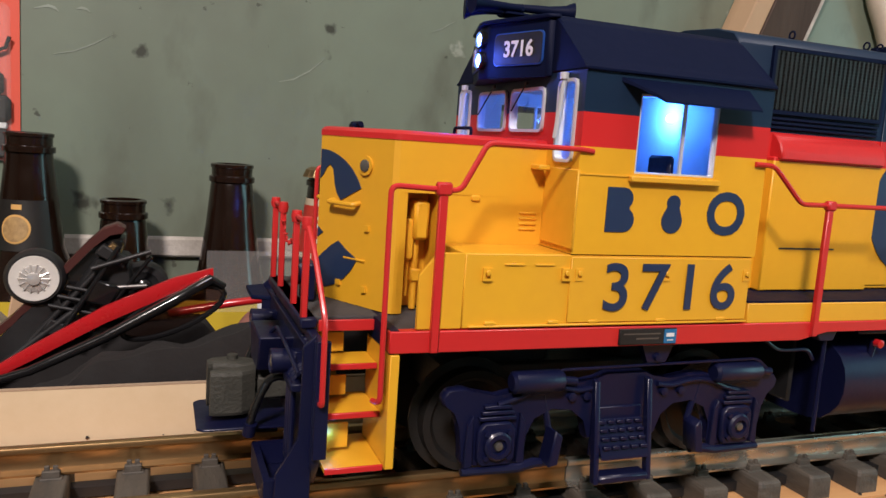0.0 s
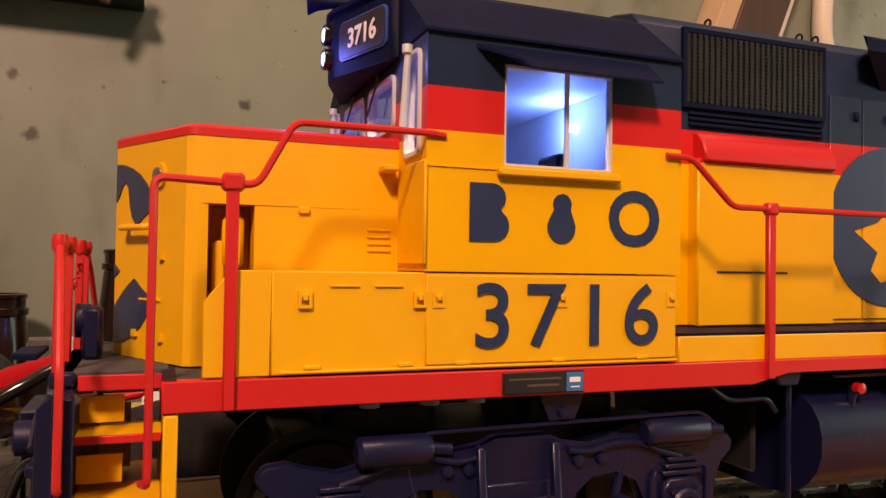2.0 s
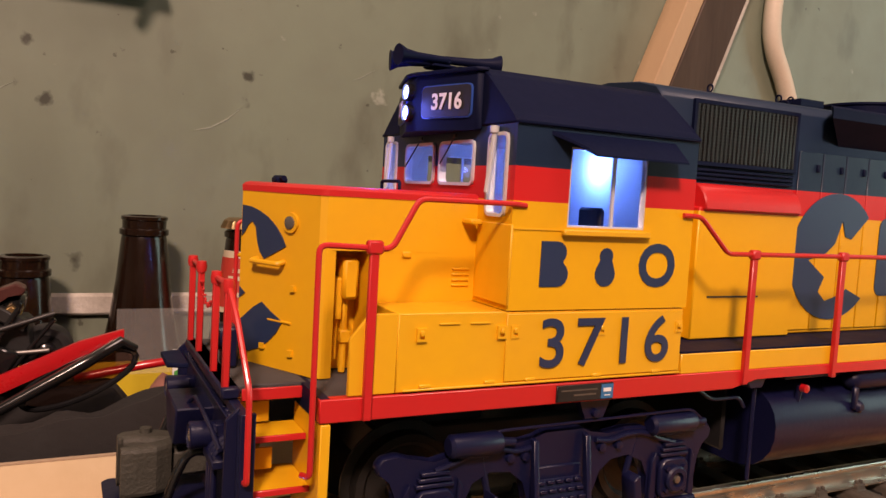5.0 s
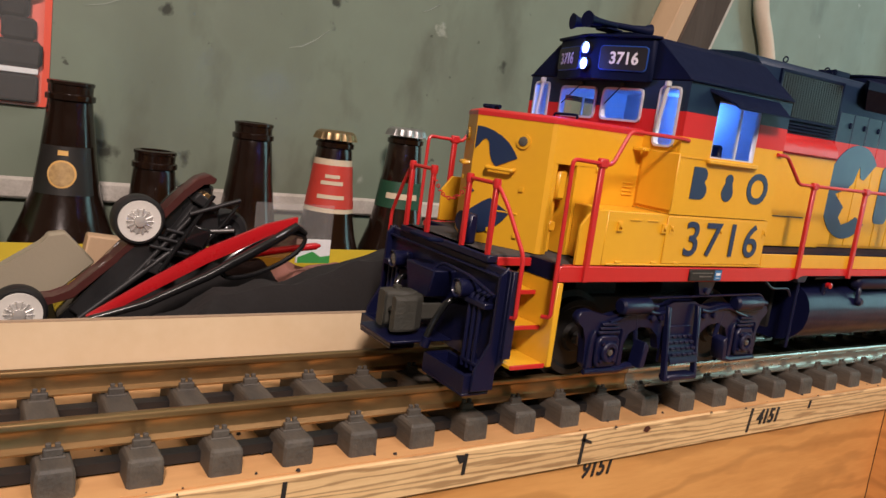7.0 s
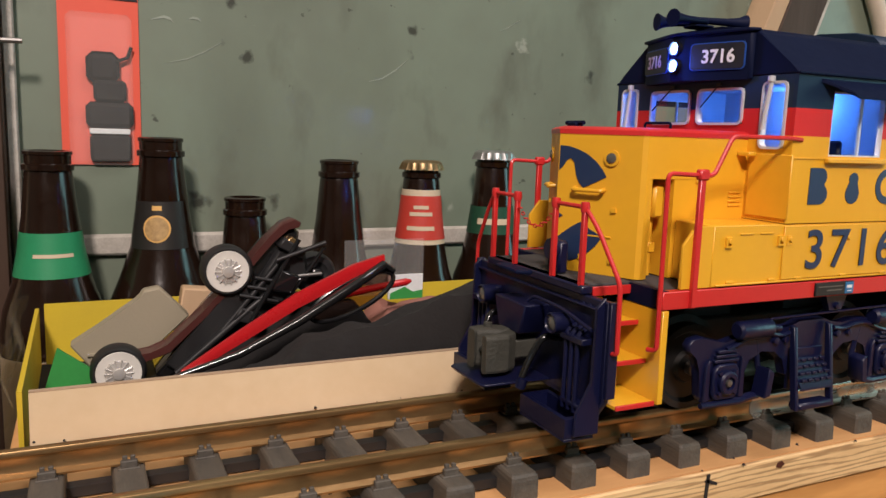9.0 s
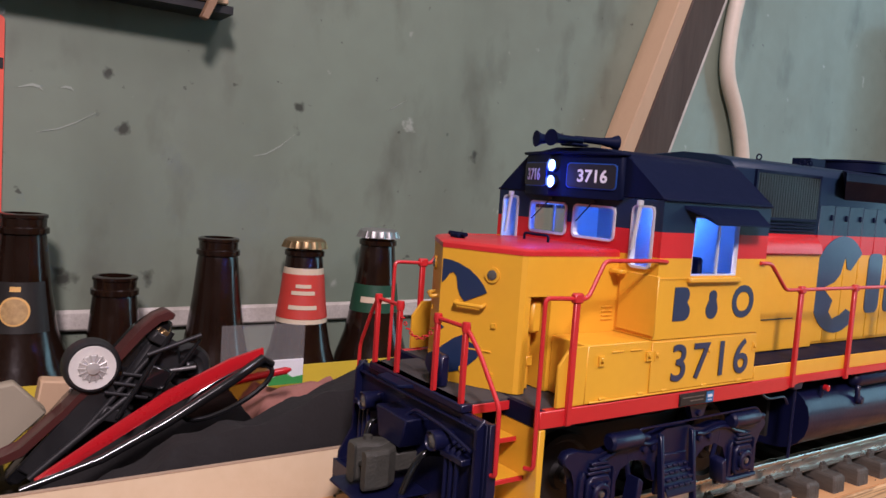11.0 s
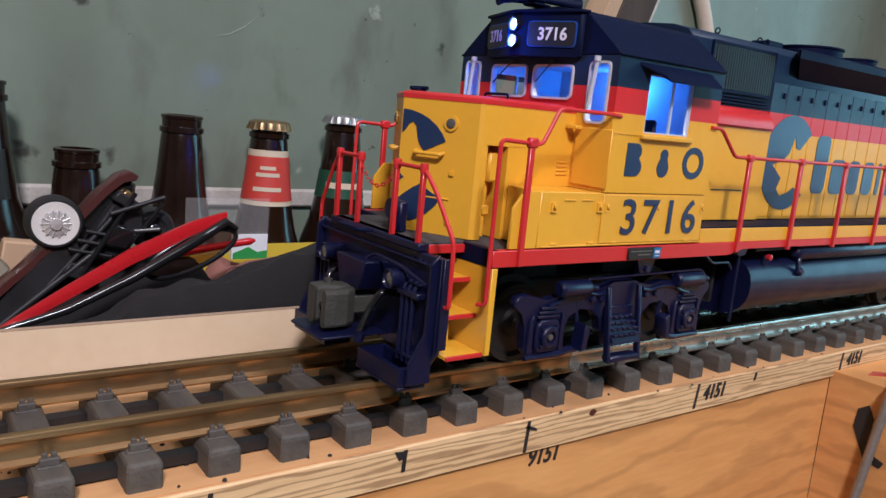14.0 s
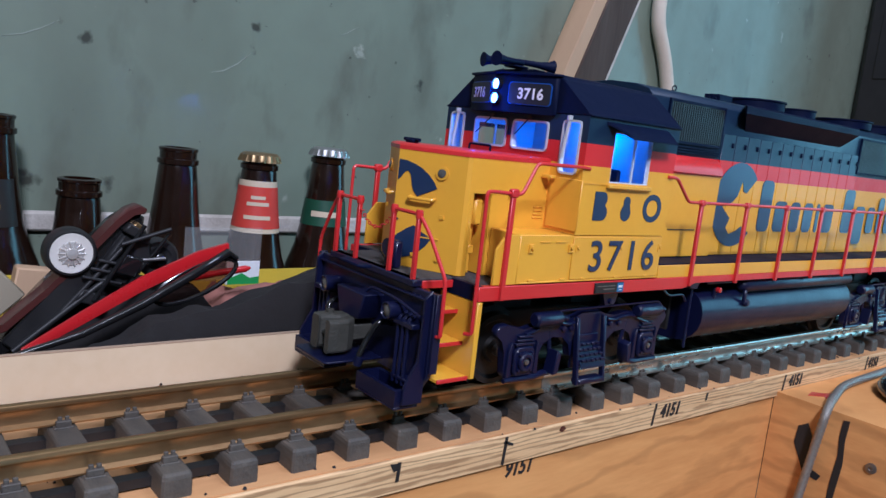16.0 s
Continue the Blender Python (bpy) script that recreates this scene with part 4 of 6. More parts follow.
for z in (0.1585, 0.1655):
    hl = P("headlight", housing, BLKGLOSS, lambda bm: lathe(bm, [(0, 0.003), (0.0031, 0.0025), (0.0031, -0.0016), (0.0026, -0.0018), (0.0025, -0.0008), (0, -0.0008)], (0.1070, YC, z), 18, "x"))
    P("lens", hl, LED, lambda bm: lathe(bm, [(0, -0.0020), (0.0015, -0.0017), (0.0024, -0.0010), (0.0024, -0.0006), (0, -0.0006)], (0.1070, YC, z), 16, "x"), "lit blue-white headlight")
horn = P("air_horn", cab, NAVY, lambda bm: (box(bm, 0.1130, 0.1230, 0.2480, 0.2570, 0.1710, 0.1722, 0.0008), box(bm, 0.1150, 0.1210, 0.2490, 0.2560, 0.1720, 0.1752, 0.0010)), "navy three chime air horn")
for p0, p1 in (((0.1190, 0.2500, 0.1738), (0.1000, 0.2480, 0.1733)), ((0.1180, 0.2525, 0.1744), (0.1385, 0.2470, 0.1741)), ((0.1190, 0.2555, 0.1736), (0.1020, 0.2600, 0.1731))):
    v0, v1 = Vector(p0), Vector(p1)
    P("horn_bell", horn, NAVY, lambda bm: tube(bm, [v0, v0.lerp(v1, 0.6), v0.lerp(v1, 0.85), v0.lerp(v1, 0.97), v1], 0.001, 14, [0.0013, 0.0016, 0.0023, 0.0034, 0.0036]))
horn.location.z += 0.0036
P("cab_lamp", cab, LED, lambda bm: lathe(bm, [(0, -0.0022), (0.0012, -0.0018), (0.0016, 0), (0, 0)], (0.1870, 0.2500, 0.1445), 12, "x"), "lit blue cab lamp")
seat = P("cab_seat", cab, BLUE, lambda bm: (box(bm, 0.1500, 0.1620, 0.2130, 0.2250, 0.1120, 0.1160, 0.0012), box(bm, 0.1600, 0.1630, 0.2130, 0.2250, 0.1150, 0.1300, 0.0010), cyl(bm, (0.156, 0.219, 0.1004), (0.156, 0.219, 0.113), 0.0016, 8)), "dark blue driver seat")
P("control_stand", cab, BLUE, lambda bm: prism(bm, [(0.1290, 0.1006), (0.1380, 0.1006), (0.1380, 0.1200), (0.1330, 0.1260), (0.1290, 0.1240)], "y", 0.2290, 0.2400, 0.0006))

# long hood
HS = 0.2215
HP = [(HS, 0.0833), (HS, 0.1712), (HS + 0.0035, 0.1748), (HS + 0.0130, 0.1772), (HS + 0.0310, 0.1784)]
HP = HP + [(2 * YC - y, z) for y, z in reversed(HP[:-1])]
hood = P("long_hood", loco, LIVERY, lambda bm: prism(bm, HP, "x", 0.1907, 0.5800, 0.0004), "long hood in yellow, red and navy")
for a, b in ypair(0.2172, HS + 0.001):
    P("cabinet", hood, LIVERY, lambda bm: box(bm, 0.2085, 0.2612, a, b, 0.0834, 0.1325, 0.0005), "yellow equipment cabinet")
    near = a < YC
    f, o = (HS, -1) if near else (2 * YC - HS, 1)
    P("blower_duct", hood, RED, lambda bm: prism(bm, [(f - o * 0.0005, 0.1315), (f + o * 0.0060, 0.1315), (f + o * 0.0058, 0.1345), (f + o * 0.0045, 0.1375), (f + o * 0.0022, 0.1400), (f - o * 0.0005, 0.1412)], "x", 0.2100, 0.2605, 0.0005), "bulging red blower duct")
    for gx0, gx1, gz0, gz1, nm in ((0.2062, 0.2598, 0.1485, 0.1706, "intake_grille"), (0.4480, 0.5500, 0.1440, 0.1690, "radiator_grille")):
        g = P(nm, hood, BLACK, lambda bm: box(bm, gx0, gx1, min(f, f + o * 0.0004), max(f, f + o * 0.0004), gz0, gz1), "black corrugated intake grille")
        P("grille_frame", g, NAVY, lambda bm: plate_holes(bm, "y", min(f, f + o * 0.0014), max(f, f + o * 0.0014), gx0 - 0.0008, gx1 + 0.0008, gz0 - 0.0008, gz1 + 0.0008, [(gx0 + 0.0006, gx1 - 0.0006, gz0 + 0.0006, gz1 - 0.0006)]))
        n = int((gx1 - gx0) / 0.0021)
        bmx = bmesh.new()
        box(bmx, -0.00055, 0.00055, -0.0006, 0.0004, -(gz1 - gz0) / 2 + 0.0008, (gz1 - gz0) / 2 - 0.0008)
        slat = mesh_of("slat", bmx, BLACK)
        for i in range(n):
            sl = new("slat", slat)
            sl.parent = g
            sl.location = Vector((gx0 + (i + 0.5) * (gx1 - gx0) / n, f + o * 0.0007, (gz0 + gz1) / 2)) - loco.location
        P("mesh_wire", g, BLACK, lambda bm: [box(bm, gx0 + 0.0008, gx1 - 0.0008, min(f + o * 0.0009, f + o * 0.0013), max(f + o * 0.0009, f + o * 0.0013), z, z + 0.0002) for z in np.arange(gz0 + 0.0016, gz1 - 0.001, 0.0012)])
    many("louvre_strip", hood, NAVY, [(0.2080, 0.2600, *span(f, f + o * 0.0011), z, z + 0.0010) for z in (0.1424, 0.1440, 0.1456)])
    # dynamic brake flare and ledge
    P("brake_flare", hood, NAVY, lambda bm: loft(bm, [[(x0, f - o * 0.001, 0.1592), (x1, f + o * 0.0085, 0.1700), (x1, f + o * 0.0085, 0.1740), (x1, f + o * 0.0070, 0.1750), (x0, f - o * 0.0040, 0.1760)] for x0, x1 in ((0.2880, 0.2700), (0.3000, 0.2760), (0.4020, 0.4140), (0.4140, 0.4230))]), "navy flared dynamic brake housing")
    for i in range(13):
        x0 = 0.2632 + i * 0.0143
        if x0 > 0.445:
            break
        d = P("hood_door", hood, LIVERY, lambda bm: box(bm, x0, x0 + 0.0137, min(f, f + o * 0.0007), max(f, f + o * 0.0007), 0.0848, 0.1568, 0.0002))
        P("door_latch", d, NAVY, lambda bm: box(bm, x0 + 0.0100, x0 + 0.0118, min(f, f + o * 0.0016), max(f, f + o * 0.0016), 0.1490, 0.1520, 0.0003))
        many("door_hinge", d, LIVERY, [(x0 + 0.0002, x0 + 0.0012, *span(f, f + o * 0.0009), z, z + 0.0022) for z in (0.095, 0.118)])
    # no recess here: a black strip stands in for the slot's shade
    P("slot_shade_strip", hood, BLACK, lambda bm: box(bm, 0.2155, 0.2420, min(a, a - 0.0002) if near else b, a if near else b + 0.0002, 0.0990, 0.0996))
for x, r in ((0.345, 0.0200), (0.405, 0.0130), (0.480, 0.0210), (0.532, 0.0210)):
    fan = P("roof_fan", hood, NAVY, lambda bm: lathe(bm, [(0, 0.0), (r, 0.0), (r, 0.0052), (r * 1.04, 0.0056), (r * 1.04, 0.0066), (r * 0.92, 0.0068), (r * 0.90, 0.0040), (0, 0.0040)], (x, YC, 0.1780), 32), "navy roof fan housing")
    P("fan_grille", fan, BLACK, lambda bm: [tube(bm, [(x - r * 0.9 * math.cos(a), YC - r * 0.9 * math.sin(a), 0.1842), (x + r * 0.9 * math.cos(a), YC + r * 0.9 * math.sin(a), 0.1842)], 0.0003, 5) for a in [math.pi * k / 8 for k in range(8)]])
P("exhaust_stack", hood, NAVY, lambda bm: plate_holes(bm, "z", 0.1780, 0.1830, 0.2930, 0.3080, 0.2470, 0.2580, [(0.2945, 0.3065, 0.2483, 0.2567)]))
for x in (0.2250, 0.2630, 0.2700):
    P("lifting_eye", hood, NAVY, lambda bm: tube(bm, [(x, 0.2335 + 0.0014 * math.cos(k), 0.1784 + 0.0014 * math.sin(k)) for k in [2 * math.pi * j / 10 for j in range(11)]], 0.0004, 6))


# emblem and lettering bars on the hood side
def flat(bm, pts, y0, y1):
    prism(bm, pts, "y", y0, y1)


FACE = HS - 0.0008
ring = arc(0.2885, 0.1150, 0.0262, 40, 318, 28)
P("side_emblem", hood, LETTER, lambda bm: flat(bm, ring + [(0.2980, 0.1015), (0.2925, 0.0985), (0.2850, 0.0965), (0.2805, 0.1005), (0.2835, 0.1065), (0.2730, 0.1135), (0.2835, 0.1165), (0.2885, 0.1205), (0.2920, 0.1300), (0.2945, 0.1235), (0.2985, 0.1225)], FACE - 0.0003, FACE), "plain navy round emblem with a notch", False)
x = 0.3165
for w, z0, z1 in ((0.0150, 0.0985, 0.1320), (0.0160, 0.0985, 0.1190), (0.0130, 0.0985, 0.1190), (0.0130, 0.0985, 0.1190), (0.0046, 0.0985, 0.1190), (0.0160, 0.0985, 0.1190), (0, 0, 0),
                  (0.0165, 0.0985, 0.1310), (0.0160, 0.0900, 0.1190), (0.0130, 0.0985, 0.1190), (0.0100, 0.0985, 0.1270), (0.0160, 0.0985, 0.1190), (0.0230, 0.0985, 0.1190)):
    if w:
        P("lettering_bar", hood, LETTER, lambda bm: flat(bm, rounded(x, x + w, z0, z1, min(w * 0.45, 0.004)), FACE - 0.0003, FACE), "plain navy lettering bar", False)
    x += (w + 0.0055) if w else 0.010
# plain shapes in place of the maker's initials on the cab
CF = 0.2005
P("cab_mark", cab, LETTER, lambda bm: flat(bm, [(0.1298, 0.1056), (0.1362, 0.1056)] + arc(0.1362, 0.1094, 0.0038, -90, 60, 6) + arc(0.1357, 0.1160, 0.0034, -50, 90, 6) + [(0.1298, 0.1194)], CF - 0.0003, CF), "plain navy block mark on the cab side", False)
P("cab_mark", cab, LETTER, lambda bm: flat(bm, arc(0.1541, 0.1095, 0.0039, 150, 390, 10) + arc(0.1543, 0.1152, 0.0026, -30, 210, 8), CF - 0.0003, CF), "plain navy rounded mark on the cab side", False)
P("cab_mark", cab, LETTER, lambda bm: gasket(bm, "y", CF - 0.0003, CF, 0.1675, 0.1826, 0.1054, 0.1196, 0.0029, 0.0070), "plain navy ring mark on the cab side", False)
plate = P("builder_plate", loco, WHEELMAT, lambda bm: box(bm, 0.1388, 0.1606, 0.1998, 0.2006, 0.0696, 0.0748, 0.0001), "small black and blue builder plate")
P("plate_black", plate, BLACK, lambda bm: box(bm, 0.1391, 0.1553, 0.1996, 0.2004, 0.0699, 0.0745))
P("plate_blue", plate, BOARD_BLUE, lambda bm: box(bm, 0.1556, 0.1603, 0.1996, 0.2004, 0.0699, 0.0745))
P("plate_bar", plate, STEEL, lambda bm: (box(bm, 0.1402, 0.1540, 0.1995, 0.2, 0.0730, 0.0734), box(bm, 0.1450, 0.1535, 0.1995, 0.2, 0.0714, 0.0719)))
P("plate_bar", plate, WHITE, lambda bm: (box(bm, 0.1564, 0.1594, 0.1995, 0.2, 0.0721, 0.0733), box(bm, 0.1568, 0.1592, 0.1995, 0.2, 0.0708, 0.0711)))

# side handrails
RZ = 0.1168
for s, y in ((1, 0.2000), (-1, 0.3050)):
    hr = P("side_handrail", loco, RED, lambda bm: tube(bm, bent([(0.0600, y + s * 0.003, 0.0548), (0.0612, y - s * 0.0006, 0.0552), (0.0612, y, 0.1168), (0.0815, y, 0.1160), (0.0890, y, 0.1300), (0.1195, y, 0.1300), (0.1235, y + s * 0.0004, 0.1296)], 0.0024), RR), "red handrail at the front steps")
    P("stanchion", hr, RED, lambda bm: (box(bm, 0.0752, 0.0778, y - 0.0008, y + 0.0010, 0.0692, 0.1172, 0.0003), box(bm, 0.0742, 0.0788, y - 0.0014, y + 0.0014, 0.1145, 0.1183, 0.0006)))
    h2 = P("side_handrail", loco, RED, lambda bm: tube(bm, bent([(0.1845, y, 0.1292), (0.1925, y, 0.1290), (0.2060, y, RZ), (0.5660, y, RZ), (0.5700, y, 0.060)], 0.0024), RR), "red handrail along the walkway")
    for i in range(8):
        xx = 0.2190 + i * 0.0470
        P("stanchion", h2, RED, lambda bm: (box(bm, xx - 0.0013, xx + 0.0013, y - 0.0008, y + 0.0010, 0.0705, RZ, 0.0003), box(bm, xx - 0.0020, xx + 0.0020, y - 0.0014, y + 0.0014, RZ - 0.0018, RZ + 0.0016, 0.0006)))
    P("hand_clamp", loco, YELLOW, lambda bm: box(bm, 0.1135, 0.1175, min(y + s * 0.015, y + s * 0.0215), max(y + s * 0.015, y + s * 0.0215), 0.1228, 0.1245, 0.0004))

# trucks
def truck(cx):
    base = P("truck", loco, BLACK, lambda bm: box(bm, cx - 0.055, cx + 0.055, 0.2330, 0.2720, 0.040, 0.055, 0.001), "dark blue two axle truck")
    for ax in (cx - 0.0465, cx + 0.0465):
        P("axle", base, STEEL, lambda bm: cyl(bm, (ax, 0.2215, 0.0376), (ax, 0.2835, 0.0376), 0.0030, 12))
        for s in (-1, 1):
            P("wheel", base, WHEELMAT, lambda bm: lathe(bm, [(0, s * 0.0035), (0.0060, s * 0.0035), (0.0070, s * 0.0015), (0.0135, s * 0.0012), (0.0150, s * 0.0030), (0.0175, s * 0.0030), (0.0178, -s * 0.0020), (0.0206, -s * 0.0026), (0.0206, -s * 0.0038), (0, -s * 0.0038)], (ax, TY + s * 0.0232, 0.0376), 36, "y"), "worn steel wheel")
    for s in (-1, 1):
        f = YC + s * 0.0455
        def mx(pts):
            return [(cx + u, z) for u, z in pts]
        half = [(0.0075, 0.0585), (0.0105, 0.0560), (0.0180, 0.0548), (0.0250, 0.0568), (0.0330, 0.0566), (0.0395, 0.0538), (0.0465, 0.0518), (0.0535, 0.0540), (0.0580, 0.0556), (0.0630, 0.0550), (0.0648, 0.0525), (0.0640, 0.0498), (0.0600, 0.0480), (0.0580, 0.0430), (0.0578, 0.0320), (0.0560, 0.0298),
                (0.0370, 0.0298), (0.0352, 0.0325), (0.0362, 0.0390), (0.0335, 0.0448), (0.0270, 0.0478), (0.0195, 0.0470), (0.0145, 0.0430), (0.0135, 0.0360)]
        outline = mx(half + [(-u, z) for u, z in reversed(half)])
        fr = P("side_frame", base, BLUE, lambda bm: prism(bm, outline, "y", *span(f, f - s * 0.0042), 0.0006), "dark blue truck side frame")
        for q in (-1, 1):
            P("frame_flange", fr, BLUE, lambda bm: tube(bm, bent([(cx + q * u, f + s * 0.0008, z) for u, z in ((0.0120, 0.0540), (0.0180, 0.0530), (0.0250, 0.0548), (0.0325, 0.0548), (0.0395, 0.0518), (0.0465, 0.0500))], 0.004), 0.0009, 8))
        for u in (-0.0465, 0.0465):
            q = math.copysign(1, u)
            jb = P("journal_box", fr, BLUE, lambda bm: (prism(bm, [(cx + u + a, z) for a, z in ((-0.0050, 0.0305), (0.0050, 0.0305), (0.0066, 0.0330), (0.0066, 0.0420), (0.0044, 0.0446), (-0.0044, 0.0446), (-0.0066, 0.0420), (-0.0066, 0.0330))], "y", *span(f, f + s * 0.0022), 0.0006), lathe(bm, [(0, 0), (0.0047, 0), (0.0047, s * 0.0036), (0.0040, s * 0.0042), (0.0026, s * 0.0042), (0.0024, s * 0.0030), (0, s * 0.0030)], (cx + u, f, 0.0375), 18, "y")))
            P("hub_bolt", jb, BLUE, lambda bm: [lathe(bm, [(0, 0), (0.0009, 0), (0.0009, s * 0.0014), (0, s * 0.0014)], (cx + u + 0.0055 * math.cos(k), f + s * 0.0020, 0.0375 + 0.0055 * math.sin(k)), 6, "y") for k in (0.79, 2.36, 3.93, 5.5)])
            P("hub_cap", jb, STEEL, lambda bm: lathe(bm, [(0, 0), (0.0015, 0), (0.0013, s * 0.0010), (0, s * 0.0012)], (cx + u, f + s * 0.0030, 0.0375), 12, "y"))
            many("rubber_pad", fr, BLUE, [(cx + u - w, cx + u + w, *span(f - s * 0.001, f + s * 0.0018), z, z + 0.0012) for w, z in ((0.0062, 0.0452), (0.0054, 0.0470), (0.0046, 0.0488))])
            for k in (-1, 1):
                P("pedestal_leg", fr, BLUE, lambda bm: prism(bm, [(cx + u + k * 0.0074, 0.0306), (cx + u + k * 0.0104, 0.0298), (cx + u + k * 0.0098, 0.0440), (cx + u + k * 0.0080, 0.0470)], "y", *span(f - s * 0.001, f + s * 0.0014), 0.0003))
            P("tie_bar", fr, BLUE, lambda bm: tube(bm, [(cx + u + q * 0.0110, f + s * 0.0008, 0.0288), (cx + u - q * 0.0080, f + s * 0.0008, 0.0288), (cx + u - q * 0.0140, f + s * 0.0008, 0.0300), (cx + u - q * 0.0185, f + s * 0.0008, 0.0296)], 0.0013, 8, [0.0012, 0.0016, 0.0017, 0.0012]))
            P("brake_shoe", fr, BLUE, lambda bm: prism(bm, [(cx + u - q * 0.0165, 0.0300), (cx + u - q * 0.0200, 0.0306), (cx + u - q * 0.0212, 0.0400), (cx + u - q * 0.0185, 0.0420)], "y", f - 0.0060 if s < 0 else f - 0.0010, f + 0.0010 if s < 0 else f + 0.0060, 0.0004))
            P("brake_hanger", fr, BLUE, lambda bm: cyl(bm, (cx + u - q * 0.0195, f - s * 0.0010, 0.0400), (cx + u - q * 0.0160, f - s * 0.0010, 0.0540), 0.0011, 8))
        for u0, u1 in ((-0.0420, -0.0250), (0.0350, 0.0540)):
            P("brake_cylinder", fr, BLUE, lambda bm: (tube(bm, [(cx + u0 - 0.0010, f + s * 0.0016, 0.0572), (cx + u0, f + s * 0.0016, 0.0572), (cx + u1 - 0.0012, f + s * 0.0016, 0.0572), (cx + u1, f + s * 0.0016, 0.0572)], 0.003, 18, [0.0026, 0.0036, 0.0036, 0.0028]), cyl(bm, (cx + u1, f + s * 0.0016, 0.0572), (cx + u1 + 0.0050, f + s * 0.0016, 0.0566), 0.0014, 10)))
            P("cylinder_bracket", fr, BLUE, lambda bm: box(bm, cx + u0 + 0.0030, cx + u1 - 0.0030, *span(f - s * 0.003, f + s * 0.0016), 0.0525, 0.0560, 0.0005))
        for u in (-0.0205, -0.0150, 0.0150, 0.0220):
            P("frame_lug", fr, BLUE, lambda bm: lathe(bm, [(0, 0), (0.0016, 0), (0.0014, s * 0.0014), (0, s * 0.0016)], (cx + u, f, 0.0512), 12, "y"))
        P("brake_pipe", fr, BLUE, lambda bm: tube(bm, bent([(cx - 0.0280, f + s * 0.0010, 0.0560), (cx - 0.0270, f + s * 0.0024, 0.0608), (cx + 0.0520, f + s * 0.0024, 0.0618), (cx + 0.0590, f + s * 0.0018, 0.0565)], 0.003), 0.0005, 6))
        P("bolster_bracket", base, BLUE, lambda bm: (prism(bm, mx([(0.0020, 0.0690), (0.0044, 0.0655), (0.0052, 0.0618), (0.0128, 0.0618), (0.0136, 0.0655), (0.0160, 0.0690)]), "y", *span(f, f + s * 0.0030), 0.0004), lathe(bm, [(0, 0), (0.0015, 0), (0.0013, s * 0.0012), (0, s * 0.0014)], (cx + 0.0090, f + s * 0.0030, 0.0640), 10, "y")))
        bol = P("bolster_step", base, BLUE, lambda bm: [prism(bm, [(f + s * 0.0005, 0.0570), (f + s * 0.0030, 0.0565), (f + s * 0.0050, 0.0400), (f + s * 0.0075, 0.0232), (f + s * 0.0045, 0.0232), (f + s * 0.0025, 0.0400)], "x", cx + u - 0.0009, cx + u + 0.0009, 0.0003) for u in (-0.0125, 0.0075)], "dark blue truck step")
        P("step_plate", bol, BLUE, lambda bm: (loft(bm, [[(cx - 0.0114, f + s * y, z), (cx + 0.0064, f + s * y, z), (cx + 0.0064, f + s * y, z - 0.0012), (cx - 0.0114, f + s * y, z - 0.0012)] for y, z in ((0.0010, 0.0430), (0.0072, 0.0325))]), box(bm, cx - 0.0120, cx + 0.0070, *span(f + s * 0.0020, f + s * 0.0080), 0.0232, 0.0262, 0.0008)))
        for k, (y, z) in enumerate(((0.0018, 0.0420), (0.0032, 0.0397), (0.0046, 0.0373), (0.0060, 0.0349))):
            P("step_tread", bol, BLUE, lambda bm: [box(bm, cx - 0.0108 + i * 0.0035, cx - 0.0082 + i * 0.0035, *span(f + s * y, f + s * (y + 0.0013)), z - 0.0002, z + 0.0010, 0.0002) for i in range(5)])
        P("step_back", bol, BLUE, lambda bm: box(bm, cx - 0.0118, cx + 0.0068, *span(f - s * 0.0010, f + s * 0.0008), 0.0300, 0.0470, 0.0004))
    return base


truck(0.1480)
truck(0.5000)
many("traction_motor", loco, BLACK, [(x - 0.016, x + 0.016, 0.2360, 0.2690, 0.0300, 0.0640) for x in (0.120, 0.178, 0.470, 0.530)], 0.003)
P("underframe", loco, BLACK, lambda bm: box(bm, 0.0670, 0.5800, 0.2240, 0.2810, 0.0660, 0.0734))
for x in (0.1130, 0.1290, 0.1420):
    P("air_duct", loco, CAB_IN, lambda bm: cyl(bm, (x, 0.2235, 0.0640), (x, 0.2235, 0.0735), 0.0026, 12))

# fuel tank and reservoirs
TP = [(0.2150, 0.0655), (0.2095, 0.0640), (0.2055, 0.0612), (0.2030, 0.0575), (0.2019, 0.0530), (0.2020, 0.0480), (0.2035, 0.0432), (0.2065, 0.0392), (0.2105, 0.0360), (0.2160, 0.0340), (0.2230, 0.0333)]
tank = P("fuel_tank", loco, BLUE, lambda bm: prism(bm, TP + [(2 * YC - y, z) for y, z in reversed(TP)], "x", 0.2400, 0.4320, 0.0), "dark blue fuel tank")
P("tank_end", tank, BLUE, lambda bm: prism(bm, [(y + (0.0012 if y > YC else -0.0012), z) for y, z in TP + [(2 * YC - y, z) for y, z in reversed(TP)]], "x", 0.2385, 0.2400, 0.0))
P("tank_post", loco, BLUE, lambda bm: (cyl(bm, (0.2300, 0.2046, 0.0330), (0.2300, 0.2046, 0.0690), 0.0008, 8), prism(bm, [(0.2220, 0.0720), (0.2330, 0.0720), (0.2310, 0.0680), (0.2250, 0.0680)], "y", 0.2020, 0.2060, 0.0003)))
P("cross_bulkhead", loco, BLACK, lambda bm: box(bm, 0.2280, 0.2300, 0.2160, 0.2890, 0.0400, 0.0660, 0.001))
